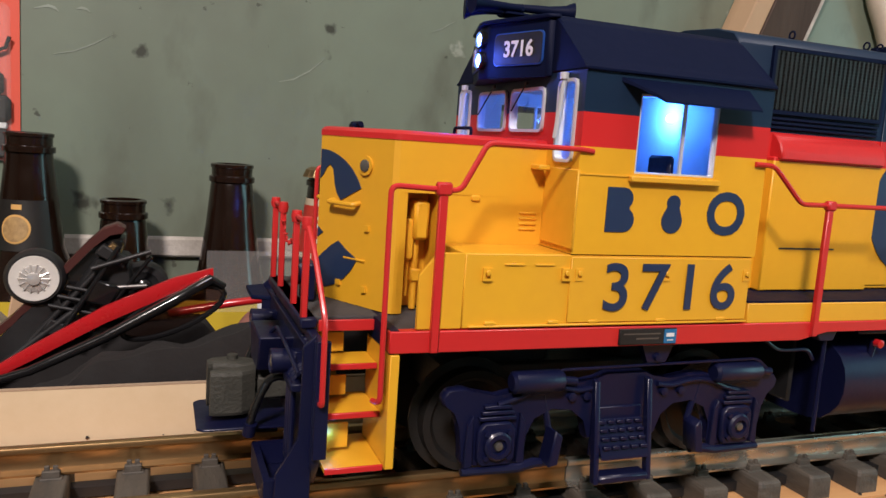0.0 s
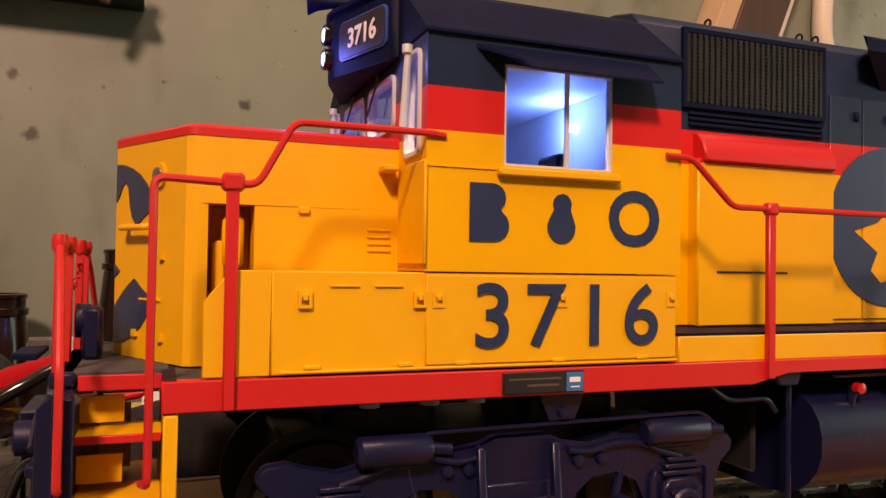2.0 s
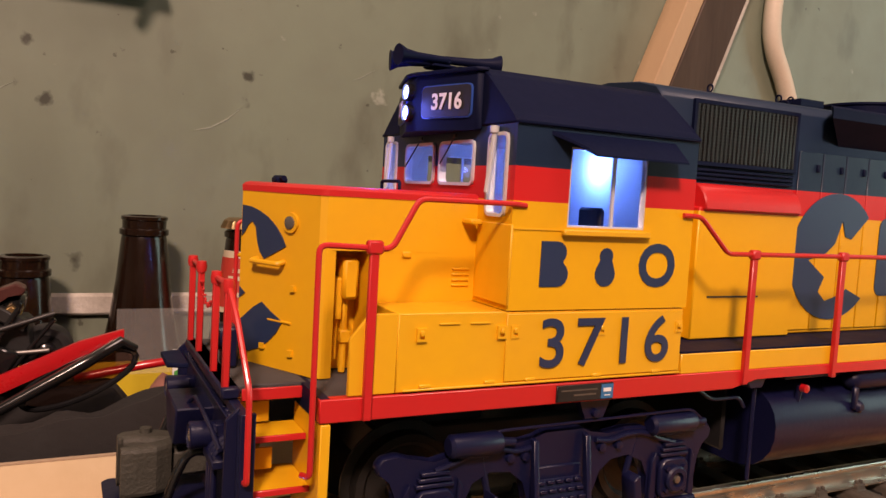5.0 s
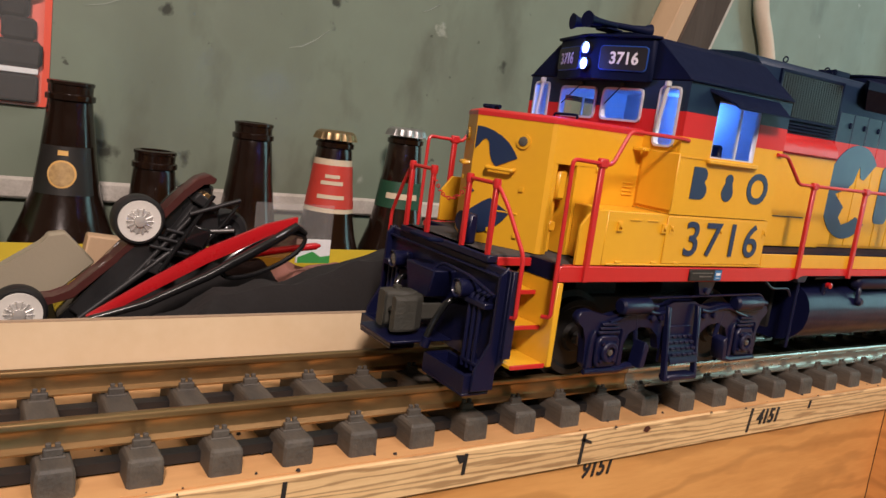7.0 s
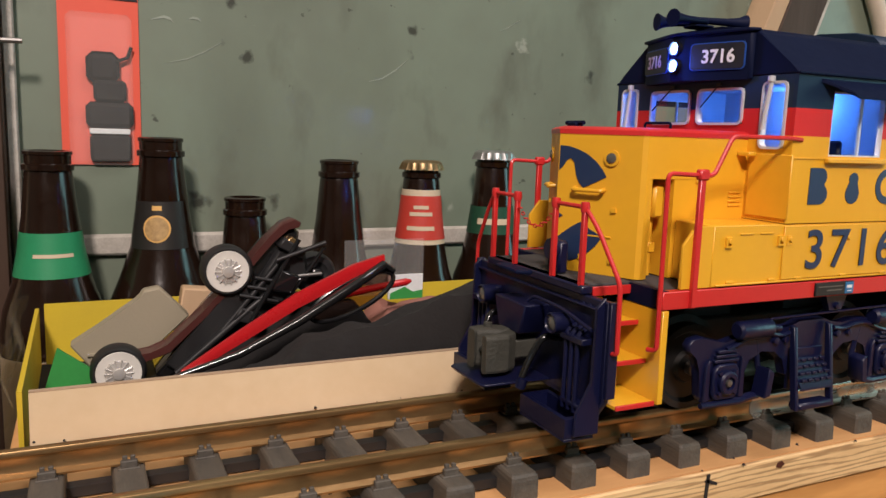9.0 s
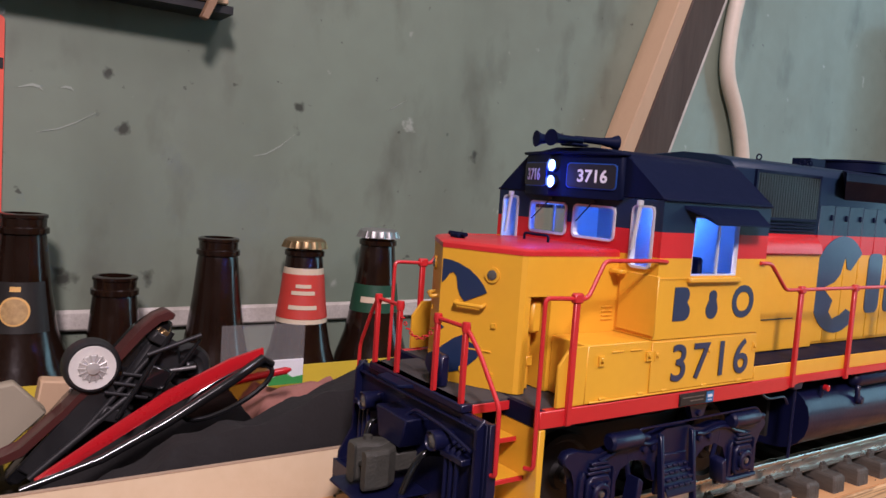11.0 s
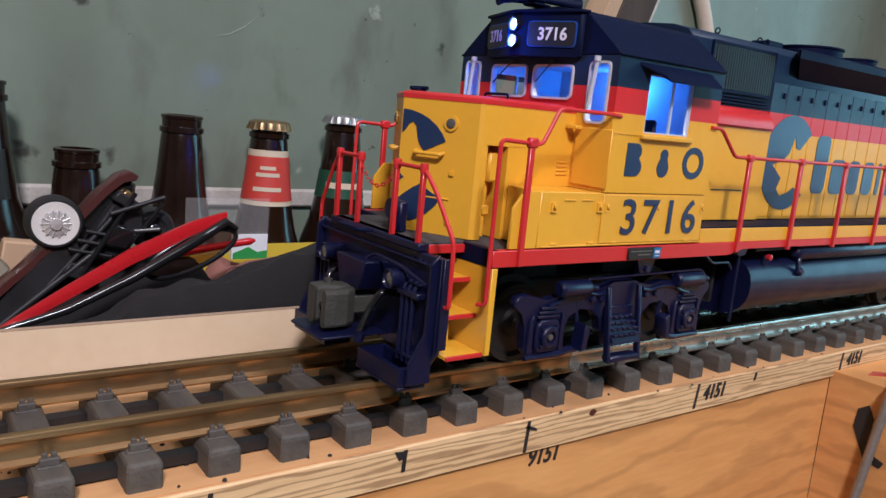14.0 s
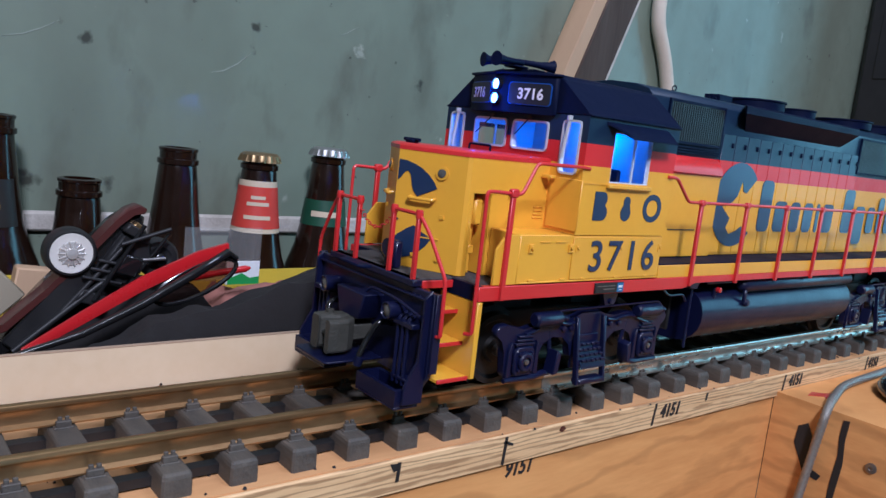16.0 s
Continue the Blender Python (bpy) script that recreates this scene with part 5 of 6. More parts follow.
for y in both(0.2062):
    P("air_reservoir", loco, BLUE, lambda bm: tube(bm, [(0.2830, y, 0.0672), (0.2845, y, 0.0672), (0.2870, y, 0.0672), (0.4300, y, 0.0672), (0.4325, y, 0.0672), (0.4340, y, 0.0672)], 0.004, 18, [0.0012, 0.0032, 0.0044, 0.0044, 0.0032, 0.0012]), "dark blue air reservoir")
P("fuel_cap", tank, REDGLOSS, lambda bm: lathe(bm, [(0, 0), (0.0016, 0), (0.0016, -0.0022), (0, -0.0026)], (0.2550, 0.2040, 0.0660), 12, "y"), "red fuel cap")
P("breather_pipe", tank, BLUE, lambda bm: cyl(bm, (0.2550, 0.2060, 0.0600), (0.2550, 0.2048, 0.0665), 0.0012, 8))
P("fuel_filler", tank, BLUE, lambda bm: (lathe(bm, [(0, 0), (0.0024, 0), (0.0024, -0.0016), (0.0014, -0.0026), (0, -0.0026)], (0.2860, 0.2026, 0.0570), 14, "y"), box(bm, 0.2825, 0.2850, 0.2010, 0.2030, 0.0560, 0.0650, 0.0005)))
P("pipe_run", loco, BLUE, lambda bm: (tube(bm, bent([(0.2020, 0.2060, 0.0690), (0.2100, 0.2060, 0.0640), (0.2240, 0.2060, 0.0640), (0.2270, 0.2060, 0.0600)], 0.003), 0.0007), tube(bm, [(0.2500, 0.2085, 0.0690), (0.4340, 0.2085, 0.0690)], 0.0008)))
P("rear_pilot", loco, BLUE, lambda bm: box(bm, 0.6000, 0.6030, 0.2030, 0.3020, 0.0240, 0.0756, 0.0004))

# ---- bottles behind the shelf ----
def bottle(x, y, top, label, neck=0.0133, body=0.0305, height=0.229, broad=False, open_top=True):
    b = thing("beer_bottle", (x, y, top - height), label, "bottle", "bottles along the wall")
    low = -max(0.0, top - height + 0.123) if y > 0.5 else 0.0
    if broad:
        prof = [(0, low), (0.034, low + 0.001), (0.0365, low + 0.005), (0.0365, height - 0.125), (0.034, height - 0.108), (0.027, height - 0.090), (0.0200, height - 0.070), (0.0165, height - 0.045), (0.0135, height - 0.018)]
    else:
        prof = [(0, low), (body - 0.002, low + 0.001), (body, low + 0.005), (body, height - 0.110), (body - 0.002, height - 0.098), (body - 0.008, height - 0.080), (0.0190, height - 0.062), (0.0160, height - 0.040), (0.0135, height - 0.014)]
    prof += [(0.0131, height - 0.0125), (0.0146, height - 0.0118), (0.0146, height - 0.0085), (0.0130, height - 0.0078), (0.0131, height - 0.0030), (0.0138, height - 0.0024), (0.0138, height - 0.0006), (0.0125, height)]
    prof += [(0.0100, height), (0.0098, height - 0.02), (0, height - 0.021)] if open_top else [(0, height)]
    bm = bmesh.new()
    lathe(bm, prof, (0, 0, 0), 40)
    part("glass", bm, BROWNGLASS, b, "dark brown glass")
    return b, prof


def radius_at(prof, h):
    for (r0, h0), (r1, h1) in zip(prof, prof[1:]):
        if h0 <= h <= h1 and h1 > h0:
            return r0 + (r1 - r0) * (h - h0) / (h1 - h0)
    return 0.014


def band(b, prof, h0, h1, material, name="label", label="", out=0.0003, a0=0, a1=360):
    bm = bmesh.new()
    n = 36
    rows = []
    for i in range(7):
        h = h0 + (h1 - h0) * i / 6
        r = radius_at(prof, h) + out
        rows.append([bm.verts.new((r * math.cos(radians(a0 + (a1 - a0) * k / n)), r * math.sin(radians(a0 + (a1 - a0) * k / n)), h)) for k in range(n + 1)])
    for p, q in zip(rows, rows[1:]):
        for k in range(n):
            bm.faces.new((p[k], p[k + 1], q[k + 1], q[k]))
    return part(name, bm, material, b, label)


def cap(b, height, material, label):
    bm = bmesh.new()
    rings = []
    for r, h, cr in ((0.0162, -0.0062, 0.0009), (0.0160, -0.0050, 0.0008), (0.0148, -0.0010, 0.0002), (0.0125, 0.0006, 0), (0.0001, 0.0008, 0)):
        rings.append([((r + cr * math.cos(k * math.pi)) * math.cos(2 * math.pi * k / 42), (r + cr * math.cos(k * math.pi)) * math.sin(2 * math.pi * k / 42), height + h) for k in range(42)])
    loft(bm, rings)
    return part("crown_cap", bm, material, b, label)


def label_bars(b, prof, rows, material, facing=-105):
    """Plain bars in place of label print: (height, bar height, half angle)."""
    for h, t, half in rows:
        band(b, prof, h, h + t, material, "print_bar", "", 0.0006, facing - half, facing + half)


H = 0.229
b, p = bottle(-0.137, 0.522, 0.110, "brown beer bottle with a green neck label, uncapped")
band(b, p, H - 0.076, H - 0.049, GREENLAB, label="green neck label with a pale printed bar")
label_bars(b, p, [(H - 0.0635, 0.0022, 34)], CREAM, -85)
band(b, p, 0.030, 0.105, CREAM, label="pale body label")
b, p = bottle(-0.072, 0.522, 0.1195, "broad shouldered brown bottle with a round dark medal label", broad=True)
band(b, p, H - 0.070, H - 0.040, BLACKLAB, label="dark round neck label", a0=-165, a1=-45)
MEDAL = mat("brown_gold_medal", (0.50, 0.33, 0.13), 0.45, second=(0.26, 0.15, 0.06), amount=0.8, scale=300)
for rad, out, m_, name in ((0.0086, 0.0007, ORANGE_LABEL, "medal_rim"), (0.0074, 0.0010, MEDAL, "medal")):
    bm = bmesh.new()
    rings = []
    for k in range(5):
        ring = []
        for a in [2 * math.pi * j / 32 for j in range(32)]:
            h = H - 0.0570 + rad * max(0.01, k / 4) * math.sin(a)
            r = radius_at(p, h) + out
            th = radians(-106) + rad * max(0.01, k / 4) * math.cos(a) / r
            ring.append((r * math.cos(th), r * math.sin(th), h))
        rings.append(ring)
    loft(bm, rings)
    part(name, bm, m_, b, "round amber medal on the label")
band(b, p, H - 0.0455, H - 0.0425, ORANGE_LABEL, "crown_bar", "", 0.0007, -116, -96)
bottle(-0.019, 0.522, 0.081, "short brown bottle, uncapped, standing behind the toy car", height=0.19)
bottle(0.047, 0.522, 0.107, "plain brown bottle without a label, uncapped")
b, p = bottle(0.111, 0.522, 0.107, "brown beer bottle with a red neck label and gold cap", open_top=False)
cap(b, H, GOLDCAP, "gold crown cap")
band(b, p, H - 0.0605, H - 0.0205, CREAM, label="cream edged label")
band(b, p, H - 0.0570, H - 0.0250, REDLAB, "label_field", "red label field", 0.0006)
for h, t, half in ((H - 0.0345, 0.0026, 20), (H - 0.0395, 0.0028, 30), (H - 0.0500, 0.0030, 34)):
    band(b, p, h, h + t, CREAM, "print_bar", "", 0.0009, -112 - half, -112 + half)
b, p = bottle(0.172, 0.522, 0.1155, "dark bottle with a dark green neck label and silver cap", open_top=False)
cap(b, H, SILVERCAP, "silver crown cap")
band(b, p, H - 0.063, H - 0.042, DKGREENLAB, label="dark green neck label")
label_bars(b, p, [(H - 0.0555, 0.0045, 42)], CREAM, -112)
b, p = bottle(-0.1905, 0.392, 0.0790, "brown beer bottle with a cream neck label and red cap", open_top=False)
cap(b, H, REDCAP, "red crown cap")
band(b, p, H - 0.034, H - 0.0125, CREAM, label="cream neck label with faint green print")
band(b, p, H - 0.0265, H - 0.020, BEIGE, "print_mark", "", 0.0006, -130, -85)
S("lower_shelf", DARKWOOD, lambda bm: box(bm, -0.9, 1.6, 0.306, 0.5558, -0.165, -0.1500), "dark lower shelf behind the track", "shelf")
S("bottle_rail", DARKWOOD, lambda bm: box(bm, -0.175, 1.6, 0.488, 0.5558, -0.1498, -0.1230), "dark raised board under the bottles", "shelf")

# ---- card tray with odds and ends ----
tray = thing("card_tray", (0.08, 0.41, 0), "low white and yellow card tray full of odds and ends", "tray")
P("front_panel", tray, CARD, lambda bm: prism(bm, [(0.3250, -0.0120), (0.3278, -0.0120), (0.3368, 0.0190), (0.3340, 0.0190)], "x", -0.1405, 0.330, 0.0003), "scuffed white card front")
P("card_edge", tray, CARD_EDGE, lambda bm: box(bm, -0.1405, 0.330, 0.3342, 0.3366, 0.0191, 0.0197), "torn brown card edge")
P("back_panel", tray, YCARD, lambda bm: box(bm, -0.1405, 0.330, 0.4780, 0.4800, -0.0120, 0.0240), "yellow card back")
P("end_panel", tray, YCARD, lambda bm: prism(bm, [(0.3370, -0.0120), (0.4778, -0.0120), (0.4778, 0.0220), (0.3370, 0.0190)], "x", -0.1450, -0.1430), "yellow card end")
P("bottom", tray, FOAM, lambda bm: box(bm, -0.1428, 0.330, 0.3370, 0.4778, -0.0120, -0.0113))
P("bag_scrap", tray, CLEAR, lambda bm: loft(bm, [[(-0.151 + 0.004 * math.sin(i * 1.3 + k), 0.340 + i * 0.017, 0.001 + k * 0.008 + 0.003 * math.sin(i * 2.1 + k * 1.7)) for k in range(5)] for i in range(9)], closed=False), "crumpled clear film on the corner")


def lump(bm, x0, x1, y0, y1, base, height, nx=40, ny=12, rough=0.003, seed=0.0):
    rows = []
    for i in range(nx + 1):
        u = i / nx
        row = []
        for j in range(ny + 1):
            v = j / ny
            x, y = x0 + (x1 - x0) * u, y0 + (y1 - y0) * v
            edge = min(1.0, 6 * min(u, 1 - u), 4 * min(v, 1 - v))
            z = base + (height(u, v) + rough * noise.noise(Vector((x * 60 + seed, y * 60, seed)))) * edge ** 0.5
            row.append(bm.verts.new((x, y, max(z, base))))
        rows.append(row)
    for a, b in zip(rows, rows[1:]):
        for j in range(ny):
            bm.faces.new((a[j], b[j], b[j + 1], a[j + 1]))
    bmesh.ops.recalc_face_normals(bm, faces=bm.faces[:])


def own(name, label, category, material, build, soft=True, group=""):
    bm = bmesh.new()
    build(bm)
    return tagged(part(name, bm, material, None, "", soft), label, category, group)


own("foam_block", "crumpled black foam sheet lying in the tray", "foam", FOAM, lambda bm: lump(bm, -0.085, 0.30, 0.338, 0.372, -0.0112, lambda u, v: 0.0235 + 0.036 * min(1, u / 0.42) ** 1.2 + 0.004 * math.sin(u * 40) * (1 - v), 90, 14, 0.005))
own("foam_block", "folded black foam sheet behind the first", "foam", FOAM, lambda bm: lump(bm, 0.000, 0.30, 0.370, 0.400, -0.0112, lambda u, v: 0.0265 + 0.030 * min(1, u / 0.35), 70, 12, 0.006, 3.0))
own("foam_block", "dark crumpled foam piece behind the spectacles", "foam", FOAM, lambda bm: lump(bm, -0.078, 0.045, 0.402, 0.440, -0.0112, lambda u, v: 0.030 + 0.012 * math.sin(u * 3.0), 50, 12, 0.006, 7.0))
own("fabric_scrap", "dusty pink fabric scrap in the tray", "fabric", mat("dusty_pink_fabric", (0.30, 0.13, 0.10), 0.9, bump=0.4), lambda bm: lump(bm, 0.040, 0.120, 0.425, 0.470, -0.0112, lambda u, v: 0.029, 30, 12, 0.008, 5.0))
own("green_paper", "folded bright green paper in the tray corner", "paper", GREEN, lambda bm: prism(bm, [(-0.1410, -0.0112), (-0.1020, -0.0112), (-0.1180, 0.0080), (-0.1320, 0.0190)], "y", 0.3990, 0.4010))
own("beige_part", "worn beige plastic part lying in the tray", "plastic part", BEIGE, lambda bm: (prism(bm, [(-0.1270, 0.0140), (-0.1080, -0.0112), (-0.0680, 0.0260), (-0.0830, 0.0420), (-0.0910, 0.0405), (-0.0940, 0.0350)], "y", 0.4200, 0.4300, 0.0008), box(bm, -0.1190, -0.1110, 0.4185, 0.4205, 0.0080, 0.0092)))
own("wood_scrap", "small brown wood scrap in the tray", "wood", LIGHTWOOD, lambda bm: prism(bm, [(-0.077, -0.0112), (-0.041, -0.0112), (-0.051, 0.0350), (-0.069, 0.0370)], "y", 0.440, 0.452, 0.001))

# toy car standing on its nose, underside to the front
car = thing("toy_car", (-0.06, 0.41, -0.0113), "black and maroon toy car chassis propped on its nose", "toy car")
C0, CD, CN = Vector((-0.0935, 0.0000)), Vector((0.664, 0.748)), Vector((0.748, -0.664))


def along(s, n):
    q = C0 + CD * s + CN * n
    return (q.x, q.y)


def car_part(name, material, pts, y0, y1, bevel=0.0008, label=""):
    P(name, car, material, lambda bm: prism(bm, [along(*p) for p in pts], "y", y0, y1, bevel), label)


def car_rod(name, material, s0, n0, s1, n1, y, r, y1=None):
    (x0, z0), (x1, z1) = along(s0, n0), along(s1, n1)
    P(name, car, material, lambda bm: tube(bm, [(x0, y, z0), (x1, y if y1 is None else y1, z1)], r, 12))


car_part("body_rim", MAROON, ((-0.012, 0.002), (-0.015, -0.006), (-0.008, -0.0145), (0.004, -0.0145), (0.012, -0.006), (0.020, -0.002), (0.045, 0.0000), (0.075, 0.0006), (0.095, 0.0004), (0.105, 0.0010), (0.111, 0.0040), (0.112, 0.0085), (0.109, 0.0095), (0.105, 0.0050), (0.095, 0.0040), (0.075, 0.0040), (0.045, 0.0032), (0.018, 0.0015), (0.008, -0.005), (0.002, -0.0105), (-0.006, -0.0105), (-0.0105, -0.005), (-0.009, 0.002)), 0.3965, 0.4090, 0.0006, "maroon body edge")
car_part("chassis", BLKGLOSS, ((0.004, 0.003), (0.045, 0.0036), (0.075, 0.0044), (0.095, 0.0044), (0.104, 0.0056), (0.109, 0.0098), (0.106, 0.014), (0.092, 0.018), (0.060, 0.019), (0.030, 0.016), (0.004, 0.010)), 0.3995, 0.4270, 0.0020, "black plastic chassis")
car_part("floor_pan", BLACK, ((0.012, 0.003), (0.050, 0.003), (0.070, 0.004), (0.066, 0.014), (0.040, 0.016), (0.012, 0.010)), 0.3965, 0.3993, 0.0010)
car_part("engine_block", BLACK, ((0.066, 0.012), (0.094, 0.008), (0.102, 0.020), (0.094, 0.030), (0.072, 0.030)), 0.3960, 0.4240, 0.0018)
car_part("gear_case", BLKGLOSS, ((0.074, 0.018), (0.086, 0.015), (0.090, 0.026), (0.079, 0.029)), 0.3905, 0.3958, 0.0012)
car_part("bracket", BLACK, ((0.050, 0.014), (0.058, 0.013), (0.062, 0.026), (0.056, 0.028)), 0.3930, 0.4020, 0.0008)
car_part("bracket", BLACK, ((0.094, 0.006), (0.100, 0.006), (0.102, 0.020), (0.097, 0.021)), 0.3925, 0.4010, 0.0008)
car_part("brass_clip", BRASS, ((0.098, 0.008), (0.103, 0.009), (0.103, 0.013), (0.099, 0.013)), 0.3945, 0.3992, 0.0005, "small brass clip")
dx_, dz_ = along(0.096, 0.034)
P("spare_wheel", car, BLACK, lambda bm: lathe(bm, [(0, -0.004), (0.0060, -0.004), (0.0072, -0.0050), (0.0102, -0.0048), (0.0116, -0.0030), (0.0116, 0.0035), (0.0100, 0.0050), (0, 0.0050)], (dx_, 0.4035, dz_), 30, "y"), "black wheel at the tail")
P("spare_hub", car, BLKGLOSS, lambda bm: lathe(bm, [(0, -0.0010), (0.0042, -0.0008), (0.0036, -0.0040), (0.0016, -0.0052), (0, -0.0052)], (dx_, 0.3995, dz_), 20, "y"))
car_rod("drive_shaft", BLACK, 0.012, 0.010, 0.078, 0.020, 0.3945, 0.0018)
car_rod("axle", STEEL, 0.084, 0.020, 0.098, 0.034, 0.3925, 0.0011)
car_rod("exhaust_pipe", BLACK, 0.030, 0.014, 0.092, 0.013, 0.3950, 0.0015)
car_rod("exhaust_pipe", BLKGLOSS, 0.056, 0.021, 0.104, 0.012, 0.3918, 0.0013)
car_rod("tie_rod", BLKGLOSS, 0.064, 0.030, 0.110, 0.026, 0.3930, 0.0010)
car_rod("tie_rod", BLACK, 0.088, 0.010, 0.112, 0.024, 0.3910, 0.0012)
for s0 in (0.062, 0.068, 0.074):
    car_rod("spring_leaf", BLACK, s0, 0.008, s0 + 0.010, 0.026, 0.3938, 0.0010)
for x, z in ((-0.0520, 0.0540), (-0.1050, 0.0055)):
    w = P("wheel", car, BLACK, lambda bm: lathe(bm, [(0, 0.008), (0.0115, 0.008), (0.0132, 0.006), (0.0132, -0.001), (0.0118, -0.003), (0, -0.003)], (x, 0.3965, z), 36, "y"), "black tyre")
    P("whitewall", w, TYRE, lambda bm: lathe(bm, [(0, -0.0028), (0.0108, -0.0028), (0.0106, -0.0036), (0.0075, -0.0034), (0, -0.0030)], (x, 0.3965, z), 36, "y"), "white wheel face")
    P("hub_cap", w, CHROME, lambda bm: lathe(bm, [(0, -0.0030), (0.0066, -0.0032), (0.0060, -0.0040), (0.0030, -0.0044), (0.0028, -0.0054), (0, -0.0058)], (x, 0.3965, z), 30, "y"), "chrome hub cap")
    P("spoke", w, CHROME, lambda bm: [cyl(bm, (x + 0.003 * math.cos(k), 0.3923, z + 0.003 * math.sin(k)), (x + 0.0068 * math.cos(k), 0.3927, z + 0.0068 * math.sin(k)), 0.0005, 5) for k in [2 * math.pi * j / 14 for j in range(14)]])

# spectacles with red temples
specs = thing("spectacles", (0.0, 0.378, 0.0017), "black framed spectacles with a bright red temple", "spectacles")
P("red_temple", specs, REDGLOSS, lambda bm: loft(bm, [[(x, y, z - h), (x, y + 0.0025, z - h), (x, y + 0.0030, z), (x, y + 0.0025, z + h), (x, y, z + h), (x, y - 0.0006, z)] for x, y, z, h in ((-0.072, 0.372, 0.0045, 0.0020), (-0.045, 0.373, 0.0200, 0.0034), (-0.015, 0.374, 0.0370, 0.0040), (0.015, 0.375, 0.0505, 0.0038), (0.033, 0.376, 0.0565, 0.0025))]), "red temple")
P("black_temple", specs, BLKGLOSS, lambda bm: tube(bm, [(-0.078, 0.370, 0.0035), (-0.045, 0.370, 0.0130), (-0.015, 0.371, 0.0270), (0.015, 0.372, 0.0440), (0.032, 0.374, 0.0540), (0.038, 0.376, 0.0500)], 0.002, 10, [0.0016, 0.0022, 0.0026, 0.0028, 0.0026, 0.0020]), "black temple")
ringpts = [(0.0155 + 0.0225 * math.cos(a) + 0.004 * math.sin(a), 0.376, 0.0375 + 0.0105 * math.sin(a) + 0.0070 * math.cos(a)) for a in [2 * math.pi * k / 28 for k in range(29)]]
P("lens_rim", specs, BLKGLOSS, lambda bm: tube(bm, ringpts, 0.0014, 8), "black lens rim")
P("lens", specs, LENS, lambda bm: loft(bm, [[(x, y + d, z) for x, y, z in ringpts[:-1]] for d in (-0.0003, 0.0003)]), "dark tinted lens")
specs.location += Vector((-0.006, 0, 0.0035))
own("red_pen", "red pen lying behind the spectacles", "pen", REDGLOSS, lambda bm: tube(bm, [(0.008, 0.420, 0.0305), (0.040, 0.416, 0.0365), (0.056, 0.414, 0.0390), (0.059, 0.414, 0.0395)], 0.002, 10, [0.0022, 0.0022, 0.0022, 0.0008]))
box_clear = thing("clear_package", (0.07, 0.455, 0.0017), "clear plastic sleeve with a white and green label", "package")
P("sleeve", box_clear, CLEAR, lambda bm: box(bm, 0.040, 0.094, 0.4480, 0.4490, 0.0200, 0.0560, 0.0003), "clear plastic sleeve")
P("sleeve_label", box_clear, WHITEPRINT, lambda bm: box(bm, 0.0690, 0.0930, 0.4462, 0.4478, 0.0170, 0.0330, 0.0002), "white label")
P("label_patch", box_clear, GREEN, lambda bm: prism(bm, [(0.0700, 0.0172), (0.0928, 0.0172), (0.0928, 0.0225), (0.0860, 0.0215), (0.0800, 0.0250), (0.0700, 0.0210)], "y", 0.4456, 0.4461), "green print")

box_clear.location += Vector((-0.012, 0, 0.004))

# ---- foreground can and straw coaster ----
can = thing("drink_can", (-0.145, 0.150, -0.050), "sky blue and white can lying on the lower bench", "can")
A0, A1 = Vector((-0.235, 0.152, 0.0132)), Vector((-0.062, 0.148, -0.0265))
P("can_body", can, LTBLUE, lambda bm: tube(bm, [A0, A0.lerp(A1, 0.03), A0.lerp(A1, 0.80)], 0.033, 48, [0.026, 0.033, 0.033]), "sky blue printed can")
P("can_end", can, WHITEPRINT, lambda bm: tube(bm, [A0.lerp(A1, 0.8001), A0.lerp(A1, 0.93), A0.lerp(A1, 0.99), A1, A1 - (A1 - A0) * 0.008], 0.03, 48, [0.0331, 0.0318, 0.0285, 0.0262, 0.020]), "white shoulder of the can")
CDIR = (A1 - A0).normalized()
CSIDE = CDIR.cross(Vector((0, 0, 1))).normalized()
CUP = CSIDE.cross(CDIR).normalized()
for s, a0, a1 in ((0.50, 0.15, 0.62), (0.50, 0.70, 1.15), (0.59, 0.02, 0.30), (0.59, 0.38, 0.66), (0.59, 0.74, 1.00), (0.68, 0.0, 0.35), (0.68, 0.44, 0.70), (0.68, 0.78, 1.10)):
    def bar(bm):
        rows = []
        for k in range(7):
            a = a0 + (a1 - a0) * k / 6
            out = (CSIDE * math.sin(a) + CUP * math.cos(a)) * 0.0333
            rows.append([bm.verts.new(A0.lerp(A1, s) + out), bm.verts.new(A0.lerp(A1, s + 0.065) + out)])
        for p, q in zip(rows, rows[1:]):
            bm.faces.new((p[0], p[1], q[1], q[0]))
    P("print_bar", can, WHITEPRINT, bar)
own("straw_coaster", "round cream woven straw coaster by the track", "coaster", mat("woven_straw", (0.55, 0.42, 0.25), 0.8, second=(0.30, 0.2, 0.1), scale=200, bump=0.8, bump_scale=600), lambda bm: [tube(bm, [(-0.196 + r * math.cos(a), 0.313 + 0.25 * r * math.sin(a), z) for a in [2 * math.pi * k / 28 for k in range(29)]], 0.0018, 8) for r, z in ((0.026, 0.0018), (0.0255, 0.0045), (0.024, 0.0072), (0.0215, 0.0098), (0.018, 0.0120), (0.013, 0.0136), (0.007, 0.0143))])

